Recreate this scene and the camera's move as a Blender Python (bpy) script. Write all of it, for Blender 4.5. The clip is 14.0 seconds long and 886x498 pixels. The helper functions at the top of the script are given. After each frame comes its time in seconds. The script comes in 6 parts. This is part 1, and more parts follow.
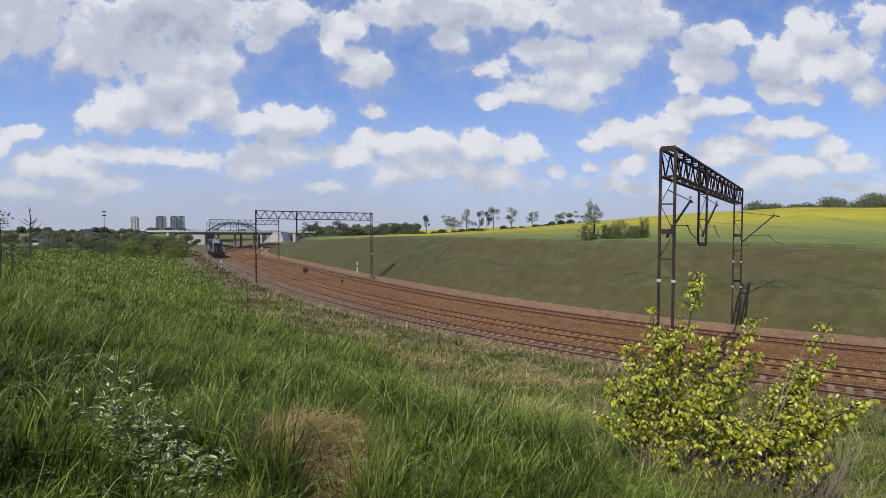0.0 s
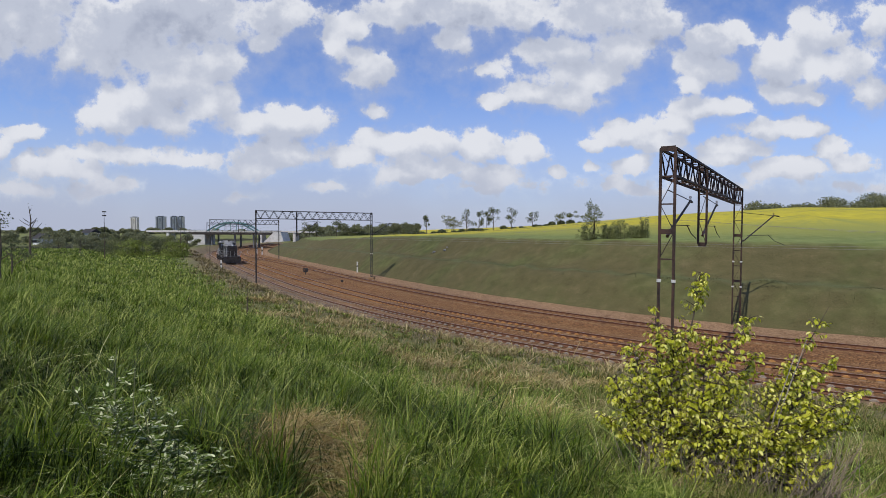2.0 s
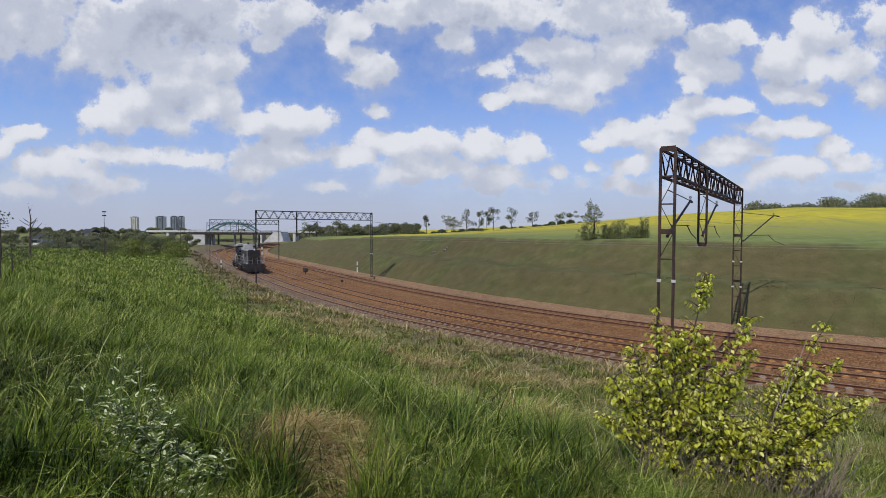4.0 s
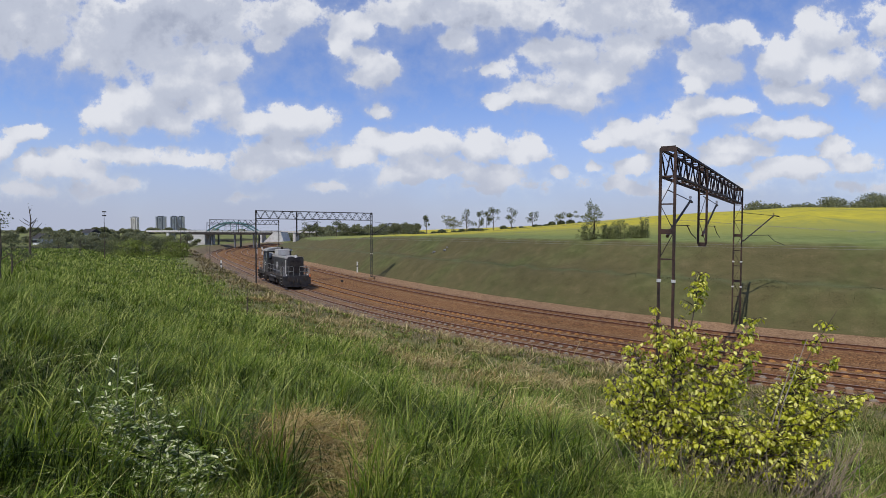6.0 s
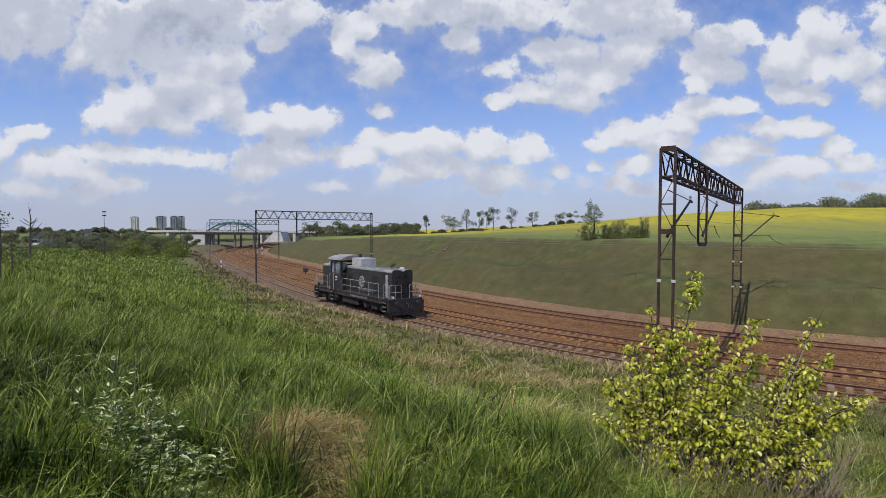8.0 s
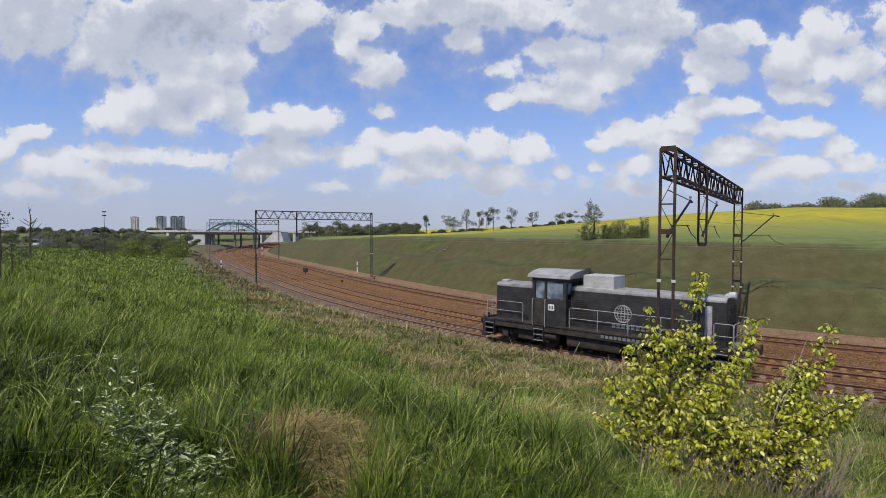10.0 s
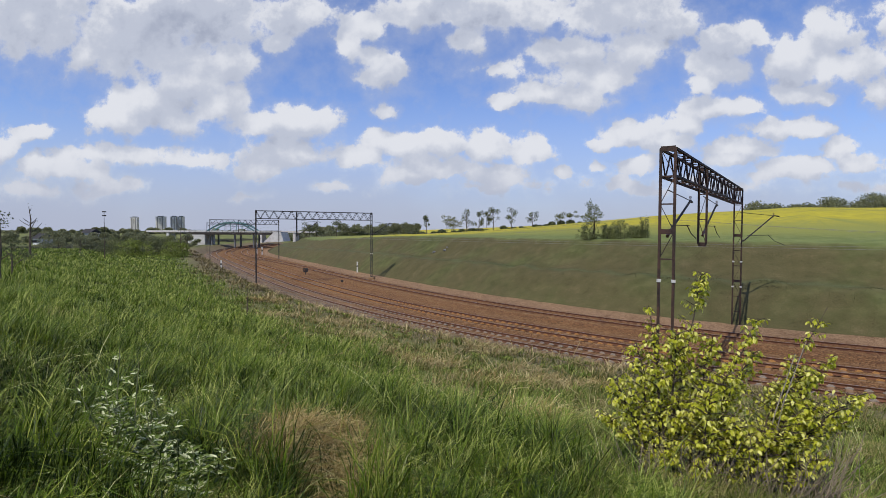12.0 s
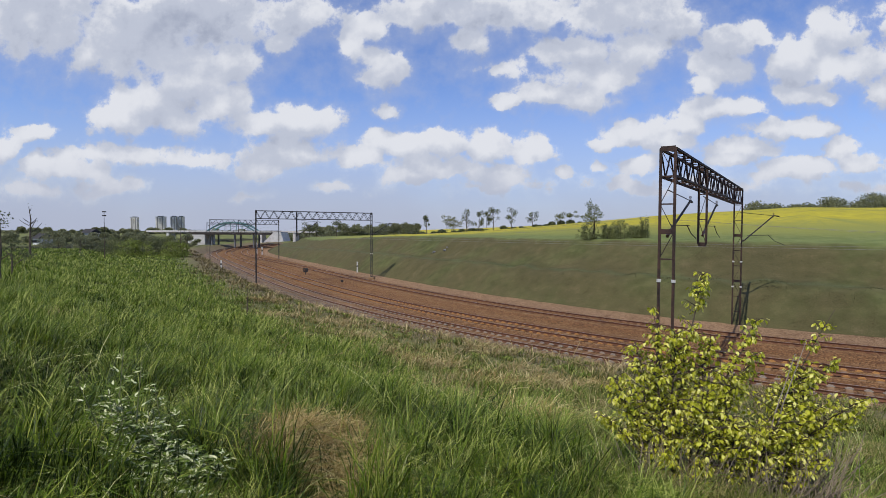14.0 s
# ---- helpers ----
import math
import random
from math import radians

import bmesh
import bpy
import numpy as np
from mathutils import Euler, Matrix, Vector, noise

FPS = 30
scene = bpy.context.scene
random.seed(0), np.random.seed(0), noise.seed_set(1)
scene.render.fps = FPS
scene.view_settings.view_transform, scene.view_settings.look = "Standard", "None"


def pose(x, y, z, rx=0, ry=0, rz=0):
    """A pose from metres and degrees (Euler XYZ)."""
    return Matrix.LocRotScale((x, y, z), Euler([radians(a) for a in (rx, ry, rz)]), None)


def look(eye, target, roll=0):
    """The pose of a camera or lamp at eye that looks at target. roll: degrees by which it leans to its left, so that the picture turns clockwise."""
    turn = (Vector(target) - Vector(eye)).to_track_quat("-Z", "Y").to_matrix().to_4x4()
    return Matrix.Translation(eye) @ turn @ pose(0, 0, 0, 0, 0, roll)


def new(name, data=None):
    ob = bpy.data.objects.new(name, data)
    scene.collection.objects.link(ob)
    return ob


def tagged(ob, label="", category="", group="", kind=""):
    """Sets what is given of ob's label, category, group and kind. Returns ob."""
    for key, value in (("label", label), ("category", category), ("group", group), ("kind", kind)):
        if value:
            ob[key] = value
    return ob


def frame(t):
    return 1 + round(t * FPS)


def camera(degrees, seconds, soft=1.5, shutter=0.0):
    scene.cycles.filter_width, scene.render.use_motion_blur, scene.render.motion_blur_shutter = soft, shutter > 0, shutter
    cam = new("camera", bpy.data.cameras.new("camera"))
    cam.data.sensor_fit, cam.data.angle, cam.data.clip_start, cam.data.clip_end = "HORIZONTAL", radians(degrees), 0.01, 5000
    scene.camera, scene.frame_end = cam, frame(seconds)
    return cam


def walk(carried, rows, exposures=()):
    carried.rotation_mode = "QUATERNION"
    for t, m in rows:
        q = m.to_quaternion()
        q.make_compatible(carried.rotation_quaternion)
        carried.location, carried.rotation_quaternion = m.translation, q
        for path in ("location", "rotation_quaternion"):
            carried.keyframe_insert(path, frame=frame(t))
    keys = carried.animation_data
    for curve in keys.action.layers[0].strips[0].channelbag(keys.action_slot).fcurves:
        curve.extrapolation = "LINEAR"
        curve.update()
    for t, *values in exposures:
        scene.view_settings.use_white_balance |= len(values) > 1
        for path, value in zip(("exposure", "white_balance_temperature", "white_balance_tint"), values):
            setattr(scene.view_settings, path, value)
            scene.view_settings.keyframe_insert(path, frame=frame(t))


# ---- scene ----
cam = camera(78.1, 14.0, soft=0.7, shutter=0.12)
EYE = Vector((0.0, 0.0, 6.334))
PITCH, ROLL, FOC = 0.0319, 0.0048, 966.4
STAND = Matrix.Translation(EYE) @ pose(0, 0, 0, 90 - math.degrees(PITCH)) @ pose(0, 0, 0, 0, 0, math.degrees(ROLL))
walk(cam, [(0, STAND), (14, STAND)], exposures=[(0, 0.0), (14, 0.0)])

# ---- light ----
SUN_AZ, SUN_EL = math.atan2(-0.60, -0.80), radians(56)
world = bpy.data.worlds.new("sky")
scene.world = world
world.use_nodes = True
_n = world.node_tree.nodes
_sky = _n.new("ShaderNodeTexSky")
_sky.sky_type, _sky.sun_disc = "NISHITA", False
_sky.sun_elevation, _sky.sun_rotation = SUN_EL, SUN_AZ
_sky.air_density, _sky.dust_density, _sky.ozone_density = 1.0, 0.3, 6.0
_n["Background"].inputs[1].default_value = 0.114
_cool = _n.new("ShaderNodeMix")
_cool.data_type, _cool.blend_type = "RGBA", "MULTIPLY"
_cool.inputs[0].default_value = 1.0
_cool.inputs[7].default_value = (1.06, 1.05, 1.29, 1)
world.node_tree.links.new(_sky.outputs[0], _cool.inputs[6])
world.node_tree.links.new(_cool.outputs[2], _n["Background"].inputs[0])
sun = new("sun", bpy.data.lights.new("sun", "SUN"))
sun.data.energy, sun.data.angle, sun.data.color = 4.9, radians(0.55), (1.0, 0.93, 0.80)
SUN_DIR = Vector((math.sin(SUN_AZ) * math.cos(SUN_EL), math.cos(SUN_AZ) * math.cos(SUN_EL), math.sin(SUN_EL)))
sun.matrix_world = look(SUN_DIR * 60, (0, 0, 0))


# ---- materials ----
class Nodes:
    """A short hand for node materials."""

    def __init__(self, name, rough=0.8, metal=0.0, spec=0.4):
        self.mat = bpy.data.materials.new(name)
        self.mat.use_nodes = True
        self.tree = self.mat.node_tree
        self.bsdf = self.tree.nodes["Principled BSDF"]
        self.bsdf.inputs["Roughness"].default_value = rough
        self.bsdf.inputs["Metallic"].default_value = metal
        self.bsdf.inputs["Specular IOR Level"].default_value = spec
        self.co = self.add("ShaderNodeTexCoord").outputs["Object"]

    def add(self, kind, **ins):
        node = self.tree.nodes.new(kind)
        for k, v in ins.items():
            self.put(v, node.inputs[k])
        return node

    def put(self, v, socket):
        if isinstance(v, bpy.types.NodeSocket):
            self.tree.links.new(v, socket)
        else:
            socket.default_value = v

    def noise(self, scale, detail=4.0, rough=0.6, co=None):
        n = self.add("ShaderNodeTexNoise", Scale=scale, Detail=detail, Roughness=rough)
        self.put(co or self.co, n.inputs["Vector"])
        return n.outputs[0]

    def ramp(self, fac, stops, smooth=True):
        n = self.add("ShaderNodeValToRGB")
        self.put(fac, n.inputs[0])
        r = n.color_ramp
        if smooth:
            r.interpolation = "EASE"
        while len(r.elements) < len(stops):
            r.elements.new(0.5)
        for e, (at, c) in zip(r.elements, stops):
            e.position, e.color = at, (*c, 1) if len(c) == 3 else c
        return n.outputs[0]

    def mix(self, fac, a, b, mode="MIX"):
        n = self.add("ShaderNodeMix")
        n.data_type, n.blend_type = "RGBA", mode
        self.put(fac, n.inputs[0])
        self.put(a if isinstance(a, bpy.types.NodeSocket) else (*a, 1), n.inputs[6])
        self.put(b if isinstance(b, bpy.types.NodeSocket) else (*b, 1), n.inputs[7])
        return n.outputs[2]

    def math(self, op, a, b=0.0, c=0.0):
        n = self.add("ShaderNodeMath")
        n.operation = op
        for v, s in zip((a, b, c), n.inputs):
            self.put(v, s)
        return n.outputs[0]

    def step(self, v, lo, hi):
        n = self.add("ShaderNodeMapRange")
        n.interpolation_type = "SMOOTHSTEP"
        for x, k in ((v, 0), (lo, 1), (hi, 2)):
            self.put(x, n.inputs[k])
        return n.outputs[0]

    def attr(self, name):
        n = self.add("ShaderNodeAttribute")
        n.attribute_name = name
        return n.outputs["Fac"]

    def island(self):
        return self.add("ShaderNodeNewGeometry").outputs["Random Per Island"]

    def rand(self):
        return self.add("ShaderNodeObjectInfo").outputs["Random"]

    def color(self, c):
        self.put(c if isinstance(c, bpy.types.NodeSocket) else (*c, 1), self.bsdf.inputs["Base Color"])
        return self

    def bump(self, height, strength=0.4, dist=0.02):
        n = self.add("ShaderNodeBump", Strength=strength, Distance=dist, Height=height)
        self.tree.links.new(n.outputs[0], self.bsdf.inputs["Normal"])
        return self


def plain(name, a, b, scale=6.0, rough=0.7, metal=0.0, bump=0.15, dist=0.01, spec=0.4, fine=None):
    """Two tones mixed by coarse and fine noise."""
    m = Nodes(name, rough, metal, spec)
    big, small = m.noise(scale), m.noise(fine or scale * 9, 3)
    f = m.math("ADD", m.math("MULTIPLY", big, 0.65), m.math("MULTIPLY", small, 0.35))
    m.color(m.ramp(f, [(0.34, a), (0.66, b)]))
    m.bump(small, bump, dist)
    return m.mat


def ground_material():
    """Soil, short grass on the far slope, meadow and flowering field, by the zones of the land."""
    m = Nodes("land", 0.95, 0, 0.15)
    u, fld = m.attr("offset"), m.attr("field")
    fine, mid, big = m.noise(9.0, 6, 0.7), m.noise(0.8, 5, 0.6), m.noise(0.12, 4)
    soil = m.ramp(fine, [(0.3, (0.070, 0.078, 0.025)), (0.55, (0.12, 0.13, 0.046)), (0.75, (0.23, 0.20, 0.09))])
    meadow = m.ramp(m.math("ADD", m.math("MULTIPLY", mid, 0.6), m.math("MULTIPLY", fine, 0.4)),
                    [(0.32, (0.08, 0.10, 0.03)), (0.5, (0.13, 0.155, 0.05)), (0.68, (0.24, 0.215, 0.10))])
    near = m.mix(m.step(big, 0.42, 0.6), soil, meadow)
    # soil under tall grass, with the shade between clumps put into its colour
    shaded_soil = m.ramp(fine, [(0.3, (0.014, 0.015, 0.007)), (0.7, (0.042, 0.042, 0.017))])
    near = m.mix(m.math("MULTIPLY", m.step(m.math("MULTIPLY", u, -1.0), 20.0, 25.0), m.math("SUBTRACT", 1.0, m.step(m.math("MULTIPLY", u, -1.0), 44.0, 56.0))), near, shaded_soil)
    verge = m.ramp(fine, [(0.3, (0.075, 0.060, 0.036)), (0.7, (0.19, 0.15, 0.095))])
    near = m.mix(m.math("SUBTRACT", 1.0, m.step(m.math("ADD", m.math("MULTIPLY", u, -1.0), m.math("MULTIPLY", m.math("SUBTRACT", mid, 0.5), 8.0)), 4.5, 10.0)), near, verge)
    brown = m.ramp(m.math("ADD", m.math("MULTIPLY", mid, 0.5), m.math("MULTIPLY", fine, 0.5)),
                   [(0.33, (0.054, 0.049, 0.021)), (0.5, (0.080, 0.072, 0.032)), (0.68, (0.125, 0.104, 0.053))])
    lush = m.ramp(mid, [(0.33, (0.059, 0.067, 0.023)), (0.69, (0.096, 0.106, 0.041))])
    slope = m.mix(m.step(big, 0.45, 0.72), brown, lush)
    bench = m.math("MULTIPLY", m.step(u, 18.4, 19.2), m.math("SUBTRACT", 1.0, m.step(u, 19.6, 20.8)))
    slope = m.mix(m.math("MULTIPLY", bench, 0.55), slope, (0.080, 0.095, 0.042))
    far = m.mix(m.step(u, 8.0, 10.0), near, slope)
    green = m.ramp(mid, [(0.3, (0.105, 0.132, 0.042)), (0.7, (0.155, 0.185, 0.062))])
    wob = m.math("ADD", fld, m.math("MULTIPLY", m.math("SUBTRACT", m.noise(0.03, 3), 0.5), 0.10))
    green = m.mix(m.step(wob, 0.02, 0.10), green, (0.205, 0.215, 0.052))
    yellow = m.ramp(m.noise(0.5, 6, 0.75), [(0.35, (0.28, 0.26, 0.035)), (0.65, (0.45, 0.385, 0.028))])
    lanes = m.add("ShaderNodeCombineXYZ", X=m.math("MULTIPLY", m.attr("station"), 0.16), Y=m.math("MULTIPLY", u, 0.006)).outputs[0]
    streak = m.step(m.math("ADD", m.math("MULTIPLY", m.noise(1.0, 3, 0.6, lanes), 0.75), m.math("MULTIPLY", m.noise(0.03, 3, 0.6), 0.35)), 0.41, 0.56)
    green = m.mix(m.math("MULTIPLY", m.step(wob, 0.10, 0.30), streak), green, yellow)
    wave = m.math("ADD", u, m.math("MULTIPLY", m.math("SUBTRACT", m.noise(0.3), 0.5), 3.0))
    m.color(m.mix(m.step(wave, 25.0, 27.0), far, green))
    return m.bump(fine, 0.6, 0.06).mat


def ballast_material():
    m = Nodes("rusty_ballast", 0.95, 0, 0.15)
    v = m.add("ShaderNodeTexVoronoi", Scale=16.0)
    m.put(m.co, v.inputs["Vector"])
    big = m.noise(0.35, 5)
    stone = m.ramp(v.outputs["Color"], [(0.1, (0.060, 0.028, 0.013)), (0.5, (0.165, 0.078, 0.031)), (0.9, (0.29, 0.168, 0.080))])
    grey = m.ramp(v.outputs["Color"], [(0.1, (0.055, 0.042, 0.033)), (0.9, (0.21, 0.165, 0.13))])
    u = m.math("ADD", m.attr("offset"), m.math("MULTIPLY", m.math("SUBTRACT", big, 0.5), 2.4))
    c = m.mix(m.math("SUBTRACT", 1.0, m.step(u, -1.6, 0.9)), stone, grey)
    lane = m.step(m.noise(1.0, 3, 0.5, m.add("ShaderNodeCombineXYZ", X=m.math("MULTIPLY", m.attr("offset"), 1.3), Y=m.math("MULTIPLY", m.attr("along"), 0.02)).outputs[0]), 0.4, 0.65)
    c = m.mix(m.math("MULTIPLY", lane, 0.4), c, m.ramp(v.outputs["Color"], [(0.1, (0.14, 0.078, 0.035)), (0.9, (0.33, 0.215, 0.11))]))
    c = m.mix(m.step(u, 12.0, 13.0), c, m.ramp(v.outputs["Color"], [(0.1, (0.15, 0.088, 0.049)), (0.9, (0.31, 0.205, 0.122))]))
    c = m.mix(m.math("MULTIPLY", m.step(m.noise(0.9, 4), 0.5, 0.75), 0.45), c, (0.075, 0.035, 0.02))
    m.color(c)
    return m.bump(v.outputs["Distance"], 1.0, 0.05).mat


def cloud_material():
    """White heaps with greyer bases in a clear sky; each lump() is one heap."""
    m = Nodes("clouds", 1.0)
    tree = m.tree
    sep = m.add("ShaderNodeSeparateXYZ", Vector=m.co)
    y = m.math("MAXIMUM", sep.outputs[1], 20.0)
    a, b = m.math("DIVIDE", sep.outputs[0], y), m.math("DIVIDE", sep.outputs[2], y)
    flat = m.add("ShaderNodeCombineXYZ", X=a, Y=b).outputs[0]
    warp = m.add("ShaderNodeTexNoise", Vector=flat, Scale=7.0, Detail=5.0, Roughness=0.62)
    off = m.add("ShaderNodeVectorMath", Vector=warp.outputs["Color"])
    off.operation = "SUBTRACT"
    off.inputs[1].default_value = (0.5, 0.5, 0.5)
    bent = m.add("ShaderNodeVectorMath")
    bent.operation = "MULTIPLY_ADD"
    m.put(off.outputs[0], bent.inputs[0])
    bent.inputs[1].default_value = (0.085, 0.070, 0.0)
    m.put(flat, bent.inputs[2])
    # a little nearer the light, to tell lit tops from shaded bases
    higher = m.add("ShaderNodeVectorMath")
    higher.operation = "ADD"
    m.put(bent.outputs[0], higher.inputs[0])
    higher.inputs[1].default_value = (-0.012, 0.030, 0.0)
    totals = [None, None]

    def lump(x, yy, rx, ry, power=1.0):
        cx, cy = (x - 784) / FOC, (441 - yy) / FOC - PITCH
        for i, place in enumerate((bent, higher)):
            d = m.add("ShaderNodeVectorMath")
            d.operation = "MULTIPLY_ADD"
            m.put(place.outputs[0], d.inputs[0])
            d.inputs[1].default_value = (FOC / rx, FOC / ry, 0)
            d.inputs[2].default_value = (-cx * FOC / rx, -cy * FOC / ry, 0)
            ln = m.add("ShaderNodeVectorMath")
            ln.operation = "LENGTH"
            m.put(d.outputs[0], ln.inputs[0])
            v = m.math("MULTIPLY_ADD", ln.outputs["Value"], -power, power)
            v = m.math("MAXIMUM", v, -0.6)
            totals[i] = v if totals[i] is None else m.math("SMOOTH_MAX", totals[i], v, 0.25)

    lump(50, 25, 136, 95)
    lump(230, 60, 147, 95)
    lump(330, 25, 192, 84)
    lump(140, 90, 45, 38)
    lump(330, 140, 119, 78)
    lump(400, 105, 70, 56)
    lump(250, 185, 90, 50)
    lump(205, 212, 59, 40)
    lump(300, 205, 102, 38)
    lump(385, 185, 81, 54)
    lump(455, 225, 56, 34)
    lump(535, 222, 66, 38)
    lump(500, 270, 104, 43)
    lump(455, 300, 62, 25)
    lump(505, 28, 96, 50)
    lump(480, 70, 32, 25)
    lump(615, 72, 36, 38)
    lump(640, 45, 45, 34)
    lump(662, 125, 50, 46, 0.80)
    lump(645, 92, 34, 30, 0.70)
    lump(668, 196, 26, 19, 0.65)
    lump(48, 233, 47, 19)
    lump(0, 265, 34, 38)
    lump(75, 292, 68, 25)
    lump(790, 15, 169, 58)
    lump(720, 20, 68, 45)
    lump(815, 66, 50, 36, 0.85)
    lump(865, 118, 62, 20, 0.55)
    lump(930, 20, 68, 45)
    lump(1080, 20, 136, 62)
    lump(1160, 45, 68, 45)
    lump(995, 82, 85, 36)
    lump(1110, 85, 79, 50)
    lump(1060, 130, 68, 50)
    lump(1020, 165, 85, 36)
    lump(940, 162, 70, 27)
    lump(880, 172, 32, 16)
    lump(1265, 75, 70, 36)
    lump(1255, 115, 62, 47)
    lump(1232, 150, 38, 22)
    lump(1300, 60, 41, 29)
    lump(1385, 105, 70, 58)
    lump(1400, 150, 68, 31)
    lump(1450, 110, 68, 47)
    lump(1440, 160, 41, 20)
    lump(1450, 60, 68, 50, 0.75)
    lump(1520, 90, 64, 40, 0.70)
    lump(1545, 155, 41, 40)
    lump(1555, 30, 45, 38, 0.70)
    lump(1255, 190, 70, 29)
    lump(1300, 182, 56, 20)
    lump(1195, 218, 70, 31)
    lump(1110, 238, 75, 31)
    lump(1060, 248, 45, 16)
    lump(1160, 250, 90, 25)
    lump(1350, 225, 59, 27)
    lump(1410, 222, 47, 25)
    lump(1310, 262, 90, 25)
    lump(1290, 282, 61, 22)
    lump(1470, 258, 41, 25)
    lump(1500, 285, 56, 25)
    lump(1430, 292, 90, 22)
    lump(1380, 295, 79, 22)
    lump(1125, 287, 45, 20)
    lump(1050, 285, 26, 14, 0.60)
    lump(660, 250, 45, 27)
    lump(640, 280, 56, 27)
    lump(700, 262, 56, 31)
    lump(770, 258, 81, 40)
    lump(860, 262, 81, 38)
    lump(925, 272, 52, 29)
    lump(980, 306, 25, 15)
    lump(760, 295, 124, 29)
    lump(720, 312, 61, 22)
    lump(880, 305, 90, 22)
    lump(200, 270, 169, 22, 0.75)
    lump(340, 282, 124, 16, 0.55)
    lump(110, 300, 124, 34, 0.75)
    lump(190, 330, 79, 27, 0.70)
    lump(60, 335, 102, 29, 0.60)
    lump(590, 325, 45, 13, 0.60)
    lump(440, 340, 45, 11, 0.50)
    lump(1110, 322, 79, 20, 0.70)
    lump(1350, 312, 203, 27, 0.60)
    lump(850, 325, 192, 20, 0.50)
    lump(1500, 325, 102, 18, 0.50)
    lump(285, 95, 130, 62)
    lump(1010, 120, 90, 50, 0.80)
    total = totals[0]
    front = m.step(sep.outputs[1], 40.0, 400.0)
    away = m.math("MULTIPLY", m.math("SUBTRACT", m.noise(0.0016, 5), 0.58), 3.0)
    shape = m.math("ADD", m.math("MULTIPLY", total, front), m.math("MULTIPLY", away, m.math("SUBTRACT", 1.0, front)))
    billow = m.add("ShaderNodeTexNoise", Vector=flat, Scale=22.0, Detail=8.0, Roughness=0.60).outputs[0]
    shape = m.math("ADD", shape, m.math("MULTIPLY", m.math("SUBTRACT", billow, 0.48), 1.9))
    facing = m.math("SUBTRACT", totals[0], totals[1])
    # crisp sunlit tops, ragged soft bases
    fade = m.math("MINIMUM", m.math("MAXIMUM", m.math("MULTIPLY_ADD", facing, -0.55, 0.42), 0.28), 0.75)
    cover = m.step(shape, -0.12, fade)
    # thin veil that thickens to the horizon
    veil = m.math("SUBTRACT", 1.0, m.step(b, 0.0, 0.30))
    soft = m.math("MULTIPLY", m.math("MULTIPLY", veil, m.step(m.noise(3.0, 4, 0.5, flat), -0.3, 0.6)), 0.97)
    wisp = m.math("MULTIPLY", m.step(m.noise(5.0, 6, 0.6, flat), 0.42, 0.8), 0.42)
    mist = m.math("MULTIPLY", m.step(shape, -0.75, 0.25), 0.42)
    soft = m.math("MAXIMUM", m.math("MAXIMUM", soft, wisp), mist)
    # relief: thicker seen a little towards the light than away from it
    up = m.add("ShaderNodeVectorMath", Vector=flat)
    up.operation = "ADD"
    up.inputs[1].default_value = (-0.012, 0.034, 0)
    lit = m.add("ShaderNodeTexNoise", Vector=up.outputs[0], Scale=8.0, Detail=5.0, Roughness=0.5).outputs[0]
    dim = m.add("ShaderNodeTexNoise", Vector=flat, Scale=8.0, Detail=5.0, Roughness=0.5).outputs[0]
    relief = m.math("SUBTRACT", dim, lit)
    under = m.math("MULTIPLY", m.step(shape, 0.25, 0.9), m.math("MULTIPLY_ADD", m.math("MULTIPLY", m.step(b, 0.27, 0.42), m.step(m.noise(2.2, 3, 0.5, flat), 0.35, 0.6)), 0.34, 0.04))
    lit2 = m.add("ShaderNodeTexNoise", Vector=up.outputs[0], Scale=20.0, Detail=5.0, Roughness=0.55).outputs[0]
    dim2 = m.add("ShaderNodeTexNoise", Vector=flat, Scale=20.0, Detail=5.0, Roughness=0.55).outputs[0]
    relief = m.math("MULTIPLY_ADD", m.math("SUBTRACT", dim2, lit2), 0.35, relief)
    tone = m.math("SUBTRACT", m.math("MULTIPLY_ADD", relief, 1.2, 0.67), under)
    tone = m.math("MULTIPLY_ADD", facing, 0.44, tone)
    tint = m.ramp(tone, [(0.12, (0.54, 0.60, 0.77)), (0.50, (0.76, 0.82, 0.98)), (0.95, (1.10, 1.13, 1.22))])
    tint = m.mix(m.math("SUBTRACT", 1.0, cover), tint, (0.60, 0.69, 0.97))
    tint = m.mix(m.math("MULTIPLY", m.math("SUBTRACT", 1.0, m.step(b, 0.02, 0.15)), 0.70), tint, (0.64, 0.695, 0.87))
    cover = m.math("MAXIMUM", cover, soft)
    glow = m.add("ShaderNodeEmission", Color=tint, Strength=0.675)
    clear = m.add("ShaderNodeBsdfTransparent")
    mixed = m.add("ShaderNodeMixShader", Fac=cover)
    tree.links.new(clear.outputs[0], mixed.inputs[1])
    tree.links.new(glow.outputs[0], mixed.inputs[2])
    tree.links.new(mixed.outputs[0], tree.nodes["Material Output"].inputs[0])
    return m.mat


